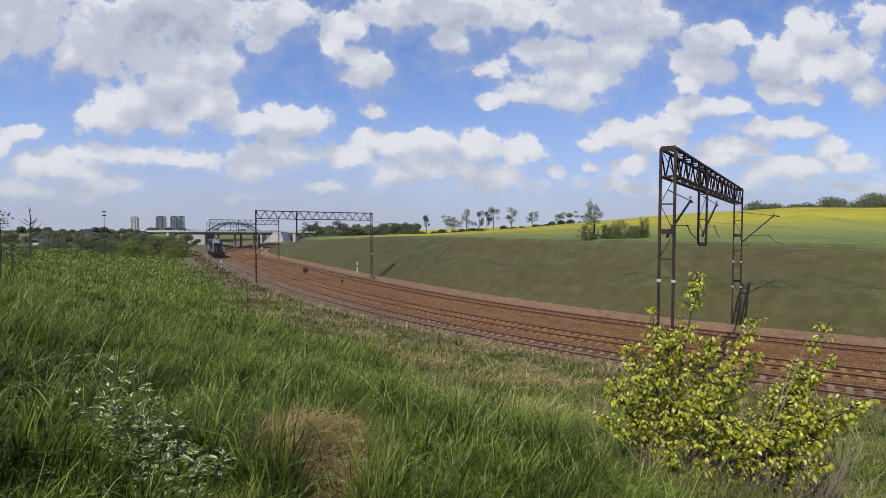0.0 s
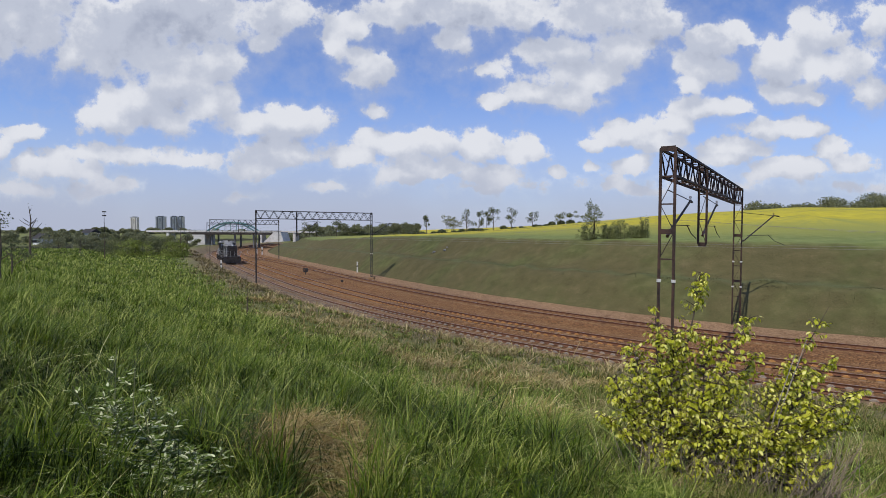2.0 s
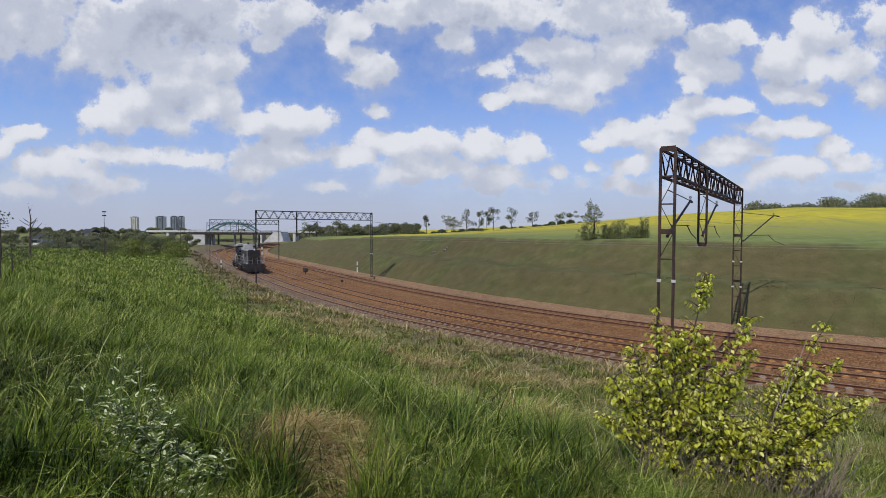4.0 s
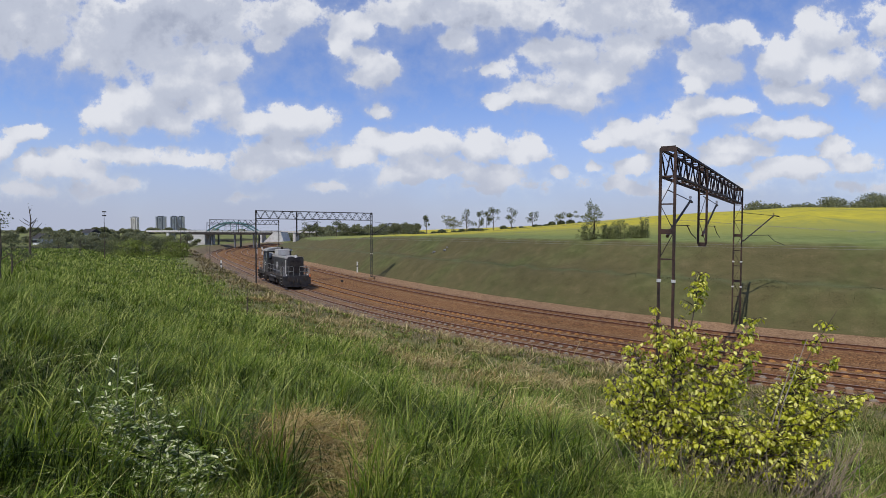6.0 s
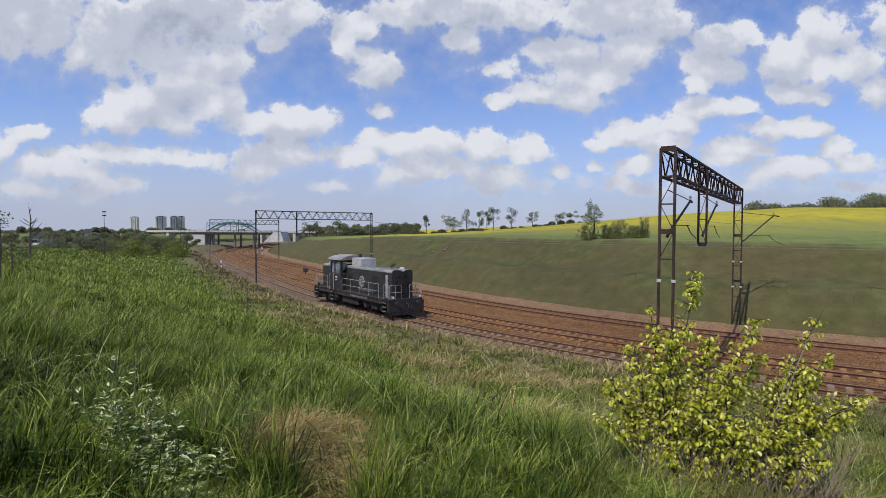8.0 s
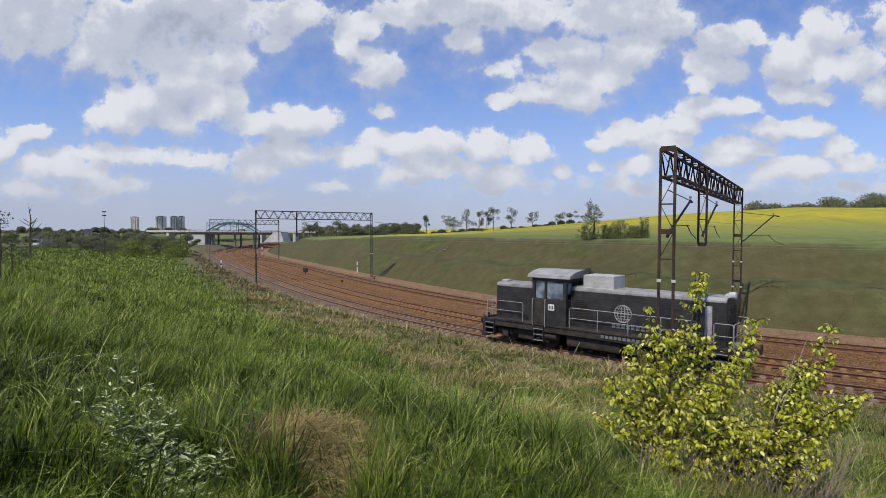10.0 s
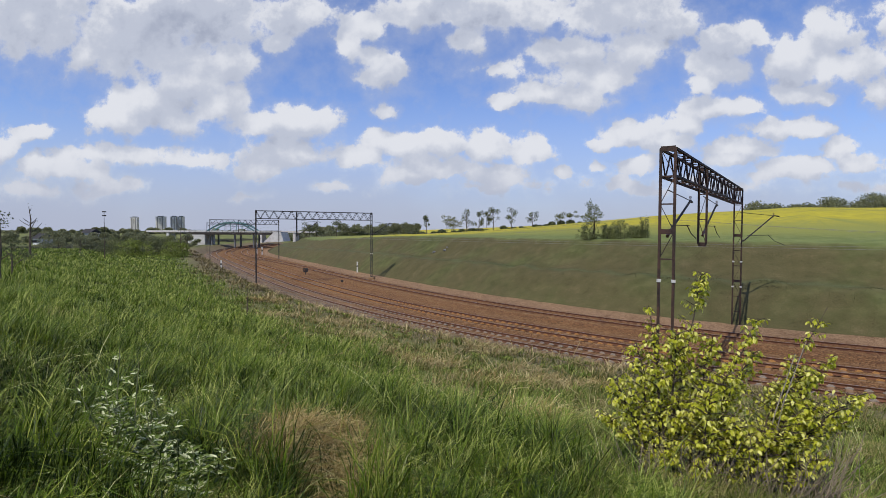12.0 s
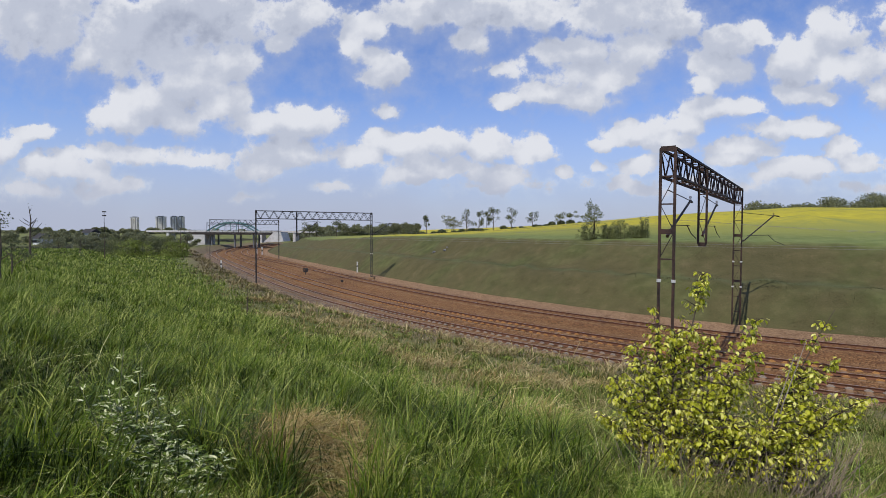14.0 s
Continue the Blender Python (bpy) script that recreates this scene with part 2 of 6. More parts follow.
LAND, BALLAST, CLOUDS = ground_material(), ballast_material(), cloud_material()
RUST = plain("rusty_rail_side", (0.075, 0.030, 0.016), (0.16, 0.07, 0.035), 3, 0.85)
SHINE = plain("worn_rail_head", (0.22, 0.17, 0.14), (0.34, 0.28, 0.24), 2, 0.4, 0.7)
PLATE_GREY = plain("pale_dusty_fastening", (0.18, 0.155, 0.13), (0.34, 0.30, 0.26), 3, 0.9)
PLATE_RUST = plain("orange_rust_fastening", (0.26, 0.12, 0.035), (0.50, 0.27, 0.09), 3, 0.9)
PLATE_BROWN = plain("brown_rust_fastening", (0.15, 0.075, 0.035), (0.27, 0.15, 0.075), 3, 0.9)
TIMBER = plain("weathered_sleeper", (0.13, 0.075, 0.040), (0.29, 0.18, 0.095), 2.5, 0.9, bump=0.5, fine=30)
STEEL = plain("dark_rusting_steel", (0.022, 0.017, 0.016), (0.085, 0.045, 0.032), 1.2, 0.75, 0.3, fine=14)
STEEL2 = plain("dark_painted_steel", (0.020, 0.021, 0.024), (0.055, 0.050, 0.048), 1.2, 0.7, 0.3, fine=14)
CONCRETE = plain("pale_concrete", (0.42, 0.41, 0.39), (0.62, 0.61, 0.58), 0.6, 0.9)
WHITE = plain("white_paint", (0.66, 0.66, 0.64), (0.82, 0.82, 0.80), 4, 0.6)
BLACK = plain("black_paint", (0.018, 0.017, 0.018), (0.046, 0.043, 0.043), 2.0, 0.45, 0.0, 0.05, fine=25)
GRIME_DECK_SHADE = plain("dusty_black_steel_and_deck_shade", (0.014, 0.012, 0.011), (0.060, 0.048, 0.040), 2.5, 0.8, 0.1, 0.2)
SILVER = plain("faded_grey_roof", (0.29, 0.285, 0.28), (0.50, 0.49, 0.48), 1.5, 0.55, 0.1)
RAILGREY = plain("pale_handrail", (0.22, 0.22, 0.22), (0.38, 0.38, 0.37), 5, 0.5)
DULL = plain("dull_grey_metal", (0.13, 0.13, 0.135), (0.24, 0.24, 0.24), 4, 0.6, 0.2)
ORANGE = plain("faded_orange_paint", (0.50, 0.12, 0.03), (0.72, 0.22, 0.07), 9, 0.6)
PORCELAIN = plain("brown_insulator", (0.05, 0.022, 0.015), (0.10, 0.05, 0.035), 9, 0.3)


# ---- mesh helpers ----
def mesh_of(name, bm, mat=None, smooth=False):
    me = bpy.data.meshes.new(name)
    bm.normal_update()
    bm.to_mesh(me)
    bm.free()
    for mt in (mat if isinstance(mat, (list, tuple)) else [mat]):
        if mt:
            me.materials.append(mt)
    if smooth:
        me.shade_smooth()
    return me


def part(name, bm, mat, parent, label="", m=None, smooth=False):
    me = bm if isinstance(bm, bpy.types.Mesh) else mesh_of(name, bm, mat, smooth)
    ob = new(name, me)
    ob.parent = parent
    if m is not None:
        ob.matrix_basis = m
    return tagged(ob, label)


def thing(name, label, category, m=None, group="", kind=""):
    ob = new(name)
    ob.empty_display_size = 0.2
    if m is not None:
        ob.matrix_basis = m
    return tagged(ob, label, category, group, kind)


def bar(bm, p, q, w, h=None, up=(0, 0, 1)):
    """A straight bar of section w x h from p to q."""
    p, q = Vector(p), Vector(q)
    h = h or w
    d = (q - p).normalized()
    side = d.cross(Vector(up))
    if side.length < 1e-4:
        side = d.cross(Vector((1, 0, 0)))
    side.normalize()
    top = side.cross(d)
    vs = [bm.verts.new(c + side * (i * w / 2) + top * (j * h / 2)) for c in (p, q) for i, j in ((-1, -1), (1, -1), (1, 1), (-1, 1))]
    for f in ((3, 2, 1, 0), (4, 5, 6, 7), (0, 1, 5, 4), (1, 2, 6, 5), (2, 3, 7, 6), (3, 0, 4, 7)):
        bm.faces.new([vs[i] for i in f])


def box(bm, lo, hi, bevel=0.0):
    lo, hi = Vector(lo), Vector(hi)
    r = bmesh.ops.create_cube(bm, size=1.0, matrix=Matrix.Translation((lo + hi) / 2) @ Matrix.Diagonal((*(hi - lo), 1)))
    if bevel:
        es = list({e for v in r["verts"] for e in v.link_edges})
        bmesh.ops.bevel(bm, geom=es, offset=bevel, segments=2, affect="EDGES", profile=0.6)


def tube(bm, pts, radius, sides=6):
    """A round pipe through the points; radius may be one per point."""
    pts = [Vector(p) for p in pts]
    rs = radius if isinstance(radius, (list, tuple)) else [radius] * len(pts)
    rings = []
    for i, p in enumerate(pts):
        d = (pts[min(i + 1, len(pts) - 1)] - pts[max(i - 1, 0)]).normalized()
        a = d.cross(Vector((0, 0, 1)) if abs(d.z) < 0.95 else Vector((1, 0, 0))).normalized()
        b = a.cross(d)
        rings.append([bm.verts.new(p + (a * math.cos(k * math.tau / sides) + b * math.sin(k * math.tau / sides)) * rs[i]) for k in range(sides)])
    for r, s in zip(rings, rings[1:]):
        for k in range(sides):
            bm.faces.new((r[k], r[(k + 1) % sides], s[(k + 1) % sides], s[k]))
    bm.faces.new(rings[0])
    bm.faces.new(rings[-1][::-1])


def disc(bm, c, axis, r, depth, sides=20):
    c, axis = Vector(c), Vector(axis).normalized()
    m = Matrix.Translation(c) @ axis.to_track_quat("Z", "Y").to_matrix().to_4x4()
    bmesh.ops.create_cone(bm, cap_ends=True, segments=sides, radius1=r, radius2=r, depth=depth, matrix=m)


def sheet(name, verts, faces, mat, attrs=None, smooth=False):
    """A mesh from arrays; faces is an (n, k) array."""
    me = bpy.data.meshes.new(name)
    verts, faces = np.asarray(verts, np.float32), np.asarray(faces, np.int32)
    n, k = faces.shape
    me.vertices.add(len(verts))
    me.vertices.foreach_set("co", verts.ravel())
    me.loops.add(n * k)
    me.loops.foreach_set("vertex_index", faces.ravel())
    me.polygons.add(n)
    me.polygons.foreach_set("loop_start", np.arange(0, n * k, k, dtype=np.int32))
    for key, val in (attrs or {}).items():
        me.attributes.new(key, "FLOAT", "POINT").data.foreach_set("value", np.asarray(val, np.float32))
    me.materials.append(mat)
    me.update(calc_edges=True)
    if smooth:
        me.shade_smooth()
    return me


# ---- the line of the railway ----
S0, S1 = -260, 130
SS = np.arange(S0, S1 + 1.0)


def _line():
    s = np.clip(SS, -130, 30) / 100
    k = 0.00859 + 0.0254 * s + 0.01857 * s * s
    k = np.where(SS > 30, np.maximum(0.018 - (SS - 30) * 0.0009, 0.006), k)
    k = np.where(SS < -130, 0.0035, k)
    th = np.concatenate([[0], np.cumsum((k[1:] + k[:-1]) / 2)])
    th += -0.8906 - th[-S0]
    c, s = np.cos(th), np.sin(th)
    x = np.concatenate([[0], np.cumsum((c[1:] + c[:-1]) / 2)])
    y = np.concatenate([[0], np.cumsum((s[1:] + s[:-1]) / 2)])
    return x - x[-S0] - 2.181, y - y[-S0] + 38.71, th


LX, LY, LT = _line()


def on_line(s, off=0.0, z=0.0):
    """A place beside the line: s along it, off to its far side; and the heading there."""
    x, y, th = (float(np.interp(s, SS, a)) for a in (LX, LY, LT))
    return Vector((x - off * math.sin(th), y + off * math.cos(th), z)), th


def offsets(px, py):
    """Signed distance from the line (far side positive) and the station, for arrays of places."""
    u, st = np.empty(px.shape), np.empty(px.shape)
    for i in range(0, len(px), 4000):
        a, b = px[i:i + 4000, None], py[i:i + 4000, None]
        j = np.argmin((a - LX) ** 2 + (b - LY) ** 2, axis=1)
        dx, dy = px[i:i + 4000] - LX[j], py[i:i + 4000] - LY[j]
        c, s = np.cos(LT[j]), np.sin(LT[j])
        side, along = -dx * s + dy * c, dx * c + dy * s
        u[i:i + 4000] = np.where(np.abs(along) < 1.5, side, np.sign(side) * np.hypot(side, along))
        st[i:i + 4000] = SS[j] + along
    return u, st


def smooth(v, lo, hi):
    t = np.clip((v - lo) / (hi - lo), 0, 1)
    return t * t * (3 - 2 * t)


def waves(x, y, size, seed=0):
    """Smooth uneven ground, about -1 to 1."""
    r = np.random.RandomState(seed)
    out = np.zeros_like(x)
    for _ in range(7):
        a, ph, k = r.uniform(0, math.tau), r.uniform(0, math.tau), r.uniform(0.6, 1.7) / size
        out += np.sin((x * math.cos(a) + y * math.sin(a)) * k * math.tau + ph)
    return out / 3.5


def skyline(t):
    """How far above the eye the field's brow stands, by bearing."""
    return np.interp(t, [-0.5, -0.32, -0.23, -0.087, 0.12, 0.25, 0.39, 0.64, 0.81, 1.4],
                     [-0.012, -0.012, -0.0095, 0.002, 0.0155, 0.024, 0.031, 0.036, 0.036, 0.03])


BROW = 240.0


def land(x, y):
    """Height of the land, and the two zone values."""
    x, y = np.asarray(x, float), np.asarray(y, float)
    u, st = offsets(x, y)
    r = np.hypot(x, y)
    n = -u
    near = -0.30 + 1.15 * smooth(n, 1.8, 5.8) + 4.0 * smooth(n, 4.0, 30.0) - np.interp(r, [24, 60, 100, 150], [0, 0.85, 2.1, 3.1]) * smooth(n, 6, 24)
    near = near + waves(x, y, 7.0, 3) * 0.16 * smooth(n, 5, 12) + waves(x, y, 2.2, 5) * 0.05 * smooth(n, 5, 12)
    crest = 5.55 - 1.7 * smooth(-st, 45, 125)
    rise = smooth(u, 13.4, 19.0) * 2.9 * crest / 5.55 + smooth(u, 20.0, 26.5) * (crest - 2.9 * crest / 5.55)
    rise = rise + waves(x, y, 5.0, 8) * 0.13 * smooth(u, 14, 18)
    tb = x / np.maximum(y, 1.0)
    tb = np.where(y > 1, tb, np.where(x > 0, 1.4, -0.5))
    top = EYE.z + skyline(tb) * BROW
    d = np.clip((u - 26.0) / 150.0, 0, 1)
    field = crest + (top - crest) * d * (1.25 - 0.25 * d)
    z = np.where(u < 0, near, np.where(u > 26, field, -0.35 + rise * (crest + 0.35) / crest))
    out = smooth(r, 500, 1800)
    z = z * (1 - out) + out * np.minimum(z, 1.0)
    return z, u, d, st


def land_z(x, y):
    return float(land(np.array([x]), np.array([y]))[0][0])


def ground():
    ang = np.concatenate([np.arange(-52, 52, 0.25), np.arange(52, 308, 3.2)])
    ang = np.radians(ang)
    rad = np.concatenate([[0.0], np.geomspace(0.4, 9, 60), np.geomspace(9.25, 140, 190), np.geomspace(145, 4600, 60)])
    A, R = np.meshgrid(ang, rad)
    x, y = (np.sin(A) * R).ravel(), (np.cos(A) * R).ravel()
    z, u, d, st = land(x, y)
    na, nr = len(ang), len(rad)
    i, j = np.meshgrid(np.arange(nr - 1), np.arange(na), indexing="ij")
    jn = (j + 1) % na
    f = np.stack([i * na + j, i * na + jn, (i + 1) * na + jn, (i + 1) * na + j], -1).reshape(-1, 4)[:, ::-1]
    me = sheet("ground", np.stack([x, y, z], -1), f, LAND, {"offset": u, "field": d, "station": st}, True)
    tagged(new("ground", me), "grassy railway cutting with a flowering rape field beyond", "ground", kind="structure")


def ballast():
    prof = [(-3.4, -0.5), (-2.4, -0.22), (-1.6, -0.02), (1.6, -0.02), (5.4, -0.012), (7.0, -0.12), (8.4, 0.005), (11.6, 0.005), (12.8, -0.14), (14.6, 0.12)]
    st = np.arange(-235, 110, 1.0)
    offs, v, alongs = [], [], []
    rs = np.random.RandomState(2)
    us = np.interp(np.linspace(0, len(prof) - 1, 55), range(len(prof)), [p[0] for p in prof])
    for s in st:
        for o in us:
            h = float(np.interp(o, [p[0] for p in prof], [p[1] for p in prof]))
            p, _ = on_line(s, o)
            v.append((p.x, p.y, h + rs.uniform(-0.03, 0.03)))
            offs.append(o)
            alongs.append(s)
    k = len(us)
    i, j = np.meshgrid(np.arange(len(st) - 1), np.arange(k - 1), indexing="ij")
    f = np.stack([i * k + j, (i + 1) * k + j, (i + 1) * k + j + 1, i * k + j + 1], -1).reshape(-1, 4)
    me = sheet("ballast_bed", v, f, BALLAST, {"offset": offs, "along": alongs})
    tagged(new("ballast_bed", me), "rust-stained stone ballast under three railway tracks", "ballast", kind="structure")


def clouds():
    ang, k = np.radians(np.arange(0, 360, 4.0)), np.linspace(0, 1, 46)
    A, K = np.meshgrid(ang, k)
    x, y = (np.sin(A) * K * 4500).ravel(), (np.cos(A) * K * 4500).ravel()
    z = (330 * (1 - K ** 2)).ravel() + 0.0
    na = len(ang)
    i, j = np.meshgrid(np.arange(len(k) - 1), np.arange(na), indexing="ij")
    jn = (j + 1) % na
    f = np.stack([i * na + j, i * na + jn, (i + 1) * na + jn, (i + 1) * na + j], -1).reshape(-1, 4)
    ob = new("clouds", sheet("clouds", np.stack([x, y, z], -1), f, CLOUDS, None, True))
    return tagged(ob, "white fair-weather heap clouds drifting in a blue sky", "clouds", kind="structure")


ground()
ballast()
CLOUD_LAYER = clouds()


# ---- tracks ----
def off_b(s):
    return 3.75


def off_a(s):
    return 10.15 - 2.2 * float(smooth(np.array(s), -40, -115)) if s < -40 else 10.15


RAIL_PROFILE = [(-0.07, 0.0), (0.07, 0.0), (0.07, 0.02), (0.012, 0.04), (0.012, 0.12), (0.036, 0.135), (0.036, 0.165), (-0.036, 0.165), (-0.036, 0.135), (-0.012, 0.12), (-0.012, 0.04), (-0.07, 0.02)]


def rail_mesh(off_of, side, lo, hi):
    v, f = [], []
    n = len(RAIL_PROFILE)
    st = np.arange(lo, hi, 1.0)
    for s in st:
        for o, z in RAIL_PROFILE:
            p, _ = on_line(s, off_of(s) + side * 0.753 + o, z)
            v.append(p)
    for i in range(len(st) - 1):
        for k in range(n):
            a, b = i * n + k, i * n + (k + 1) % n
            f.append((a, b, b + n, a + n))
    me = sheet("rail", v, f, RUST)
    me.materials.append(SHINE)
    top = np.zeros(len(f), np.int32)
    top[6::n] = 1
    me.polygons.foreach_set("material_index", top)
    return me


def sleeper_mesh(plate):
    bm = bmesh.new()
    box(bm, (-0.13, -1.3, -0.13), (0.13, 1.3, 0.0))
    for v in bm.verts:
        if v.co.z > -0.05:
            v.co.x *= 0.86
    k = len(bm.faces)
    for sd in (-1, 1):
        box(bm, (-0.15, sd * 0.753 - 0.16, 0.0), (0.15, sd * 0.753 + 0.16, 0.035))
        for e in (-1, 1):
            box(bm, (-0.09, sd * 0.753 + e * 0.12 - 0.04, 0.03), (0.09, sd * 0.753 + e * 0.12 + 0.04, 0.085))
    bm.faces.ensure_lookup_table()
    for f in bm.faces[k:]:
        f.material_index = 1
    return mesh_of("sleeper", bm, [TIMBER, plate])


def track(off_of, label, seed, plate):
    root = thing("railway_track", label, "railway track", group="railway tracks")
    rs = random.Random(seed)
    for side in (-1, 1):
        part("rail", rail_mesh(off_of, side, -235, 108), None, root, "rust-brown steel rail with a worn head")
    me = sleeper_mesh(plate)
    s = -108.0
    while s < 45:
        p, th = on_line(s + rs.uniform(-0.03, 0.03), off_of(s) + rs.uniform(-0.04, 0.04), rs.uniform(-0.012, 0.006))
        m = Matrix.Translation(p) @ pose(0, 0, 0, rs.uniform(-0.5, 0.5), 0, math.degrees(th) + rs.uniform(-1.2, 1.2))
        part("sleeper", me, None, root, m=m)
        s += 0.62


# ---- portals over the tracks ----
def lattice_leg(bm, base, top, along, gap=0.5, low=0.0):
    """Two channels side by side along the track, tied by rungs and diagonals."""
    a = Vector(along).normalized() * gap / 2
    for k in (-1, 1):
        bar(bm, base + a * k, top + a * k, 0.07, 0.09, up=a)
    h = (top - base).length
    n = int(h / 0.95)
    for i in range(n + 1):
        p = base.lerp(top, i / n)
        if i / n < low:
            continue
        if i % 3 == 0:
            bar(bm, p - a, p + a, 0.05, 0.18)
        else:
            bar(bm, p - a, p + a, 0.05)
        if i < n:
            q = base.lerp(top, (i + 1) / n)
            k = 1 if i % 2 else -1
            bar(bm, p - a * k, q + a * k, 0.022)


def truss(bm, p, q, along, width, height, bays):
    a = Vector(along).normalized() * width / 2
    dz = Vector((0, 0, height))
    chords = [(p + a * k - dz * j, q + a * k - dz * j) for k in (-1, 1) for j in (0, 1)]
    for c in chords:
        bar(bm, c[0], c[1], 0.085)
    for i in range(bays + 1):
        t = i / bays
        for k in (-1, 1):
            top, low = p.lerp(q, t) + a * k, p.lerp(q, t) + a * k - dz
            if i < bays:
                mid = p.lerp(q, t + 0.5 / bays) + a * k
                nxt = p.lerp(q, t + 1 / bays) + a * k
                bar(bm, top, mid - dz, 0.045)
                bar(bm, mid - dz, nxt, 0.045)
        for j in (0, 1):
            bar(bm, p.lerp(q, t) - a - dz * j, p.lerp(q, t) + a - dz * j, 0.04)
            if i < bays:
                bar(bm, p.lerp(q, t) - a - dz * j, p.lerp(q, t + 1 / bays) + a - dz * j, 0.03)


def insulator(bm, p, q, r=0.06):
    p, q = Vector(p), Vector(q)
    n = 5
    for i in range(n):
        c = p.lerp(q, (i + 0.5) / n)
        disc(bm, c, q - p, r, (q - p).length / n * 0.55, 10)


def bracket(root, foot, out, reach, rise):
    """A slanting cantilever tube from a post with its top stay and the steady arm below."""
    o = Vector(out).normalized()
    tip = foot + o * reach + Vector((0, 0, rise))
    bm = bmesh.new()
    tube(bm, [foot + o * 0.35 + Vector((0, 0, rise * 0.12)), tip, tip + o * 0.35 + Vector((0, 0, -0.04))], 0.045, 8)
    tube(bm, [foot + Vector((0, 0, rise * 1.12)), tip], 0.018, 6)
    tube(bm, [foot + o * 0.5 + Vector((0, 0, rise * 0.28)), foot + o * (reach * 0.95) + Vector((0, 0, rise * 0.30))], 0.02, 6)
    tube(bm, [foot + o * (reach * 0.85) + Vector((0, 0, rise * 0.30)), foot + o * (reach * 1.05) + Vector((0, 0, rise * 0.08)), foot + o * (reach * 1.35) + Vector((0, 0, -0.12))], 0.02, 6)
    arm = part("cantilever_arm", bm, STEEL2, root)
    bm = bmesh.new()
    insulator(bm, foot + Vector((0, 0, 0.0)), foot + o * 0.36 + Vector((0, 0, rise * 0.12)))
    insulator(bm, tip + Vector((0, 0, 0.02)), tip - o * 0.02 + Vector((0, 0, 0.2)), 0.05)
    part("insulator", bm, PORCELAIN, arm, "ribbed brown insulator")


def portal(a, b, top, along, mat, label, bays, post_at, post_low, arms, bands=(), leg_gap=0.5, low=0.0):
    """A lattice gantry from leg a to leg b with a hanging post between."""
    root = thing("catenary_portal", label, "railway gantry", Matrix.Translation(a), "catenary portals")
    b = b - a
    al = Vector(along)
    beam = Vector((b.x, b.y, 0))
    o = Vector((0, 0, 0))
    height = 0.95
    for base in (o, b):
        bm = bmesh.new()
        lattice_leg(bm, base, Vector((base.x, base.y, top - a.z)), al, leg_gap, low if base == o else 0.0)
        leg = part("leg", bm, mat, root)
        for which, z in bands:
            if which != (0 if base == o else 1):
                continue
            for k in (-1, 1):
                bm = bmesh.new()
                c = Vector((base.x, base.y, z - a.z)) + al.normalized() * (k * leg_gap / 2)
                box(bm, c - Vector((0.056, 0.056, 0.05)), c + Vector((0.056, 0.056, 0.05)))
                part("warning_band", bm, CONCRETE, leg, "white painted band")
        bm = bmesh.new()
        box(bm, base + Vector((-0.42, -0.42, -0.9)), base + Vector((0.42, 0.42, -0.05)), 0.03)
        part("footing", bm, TIMBER, root, "brown-stained concrete footing block")
    bm = bmesh.new()
    truss(bm, Vector((0, 0, top - a.z)), Vector((b.x, b.y, top - a.z)), al, leg_gap, height, bays)
    part("beam", bm, mat, root)
    c = beam * post_at
    bm = bmesh.new()
    lattice_leg(bm, Vector((c.x, c.y, post_low - a.z)), Vector((c.x, c.y, top - a.z)), al, leg_gap * 0.7)
    part("hanging_post", bm, mat, root)
    bdir = beam.normalized()
    for at, z, turn, reach, rise in arms:
        p = beam * at
        out = pose(0, 0, 0, 0, 0, turn) @ bdir
        bracket(root, Vector((p.x, p.y, z - a.z)) + out * 0.1, out, reach, rise)
    return root


track(lambda s: 0.0, "railway track on grey-brown sleepers beside the grassy bank", 1, PLATE_GREY)
track(off_b, "rusty railway track in the middle of the bed", 2, PLATE_RUST)
track(off_a, "rusty railway track below the far cutting slope", 3, PLATE_BROWN)

P1A, P1B = Vector((7.80, 19.05, 0.6)), Vector((19.9, 36.9, 0.0))
P1_ALONG = (Vector((P1B.x - P1A.x, P1B.y - P1A.y, 0)).cross(Vector((0, 0, 1)))).normalized()
P2A, P2TH = on_line(-34.1, -2.2, 0.0)
P2B, _ = on_line(-34.1, 12.75, 0.2)
P2_ALONG = Vector((math.cos(P2TH), math.sin(P2TH), 0))
portal(P1A, P1B, 9.25, P1_ALONG, STEEL, "rust-brown lattice steel gantry over three railway tracks", 14, 0.34, 5.80,
       [(0.0, 6.2, 0, 4.2, 1.45), (0.34, 6.2, 0, 4.2, 1.62), (1.0, 5.65, -66, 2.1, 1.85)],
       bands=((0, 4.65), (1, 4.4), (1, 2.7)), leg_gap=0.48, low=0.5)
portal(P2A, P2B, 8.75, P2_ALONG, STEEL2, "dark lattice steel gantry spanning the tracks", 14, 0.33, 5.7,
       [(0.33, 5.8, 0, 2.6, 1.7), (1.0, 5.9, 0, 2.6, 1.5)], bands=((1, 3.3),))
for S, HI, LEN in ((-88, 8.6, 11.4), (-140, 8.6, 10.6)):
    PA, PTH = on_line(S, -2.6, 0.0)
    PB, _ = on_line(S, LEN, 0.2)
    portal(PA, PB, HI, Vector((math.cos(PTH), math.sin(PTH), 0)), STEEL2, "distant dark steel gantry over the tracks", 12, 0.4, 5.7, [(0.4, 5.8, 0, 2.4, 1.7)])


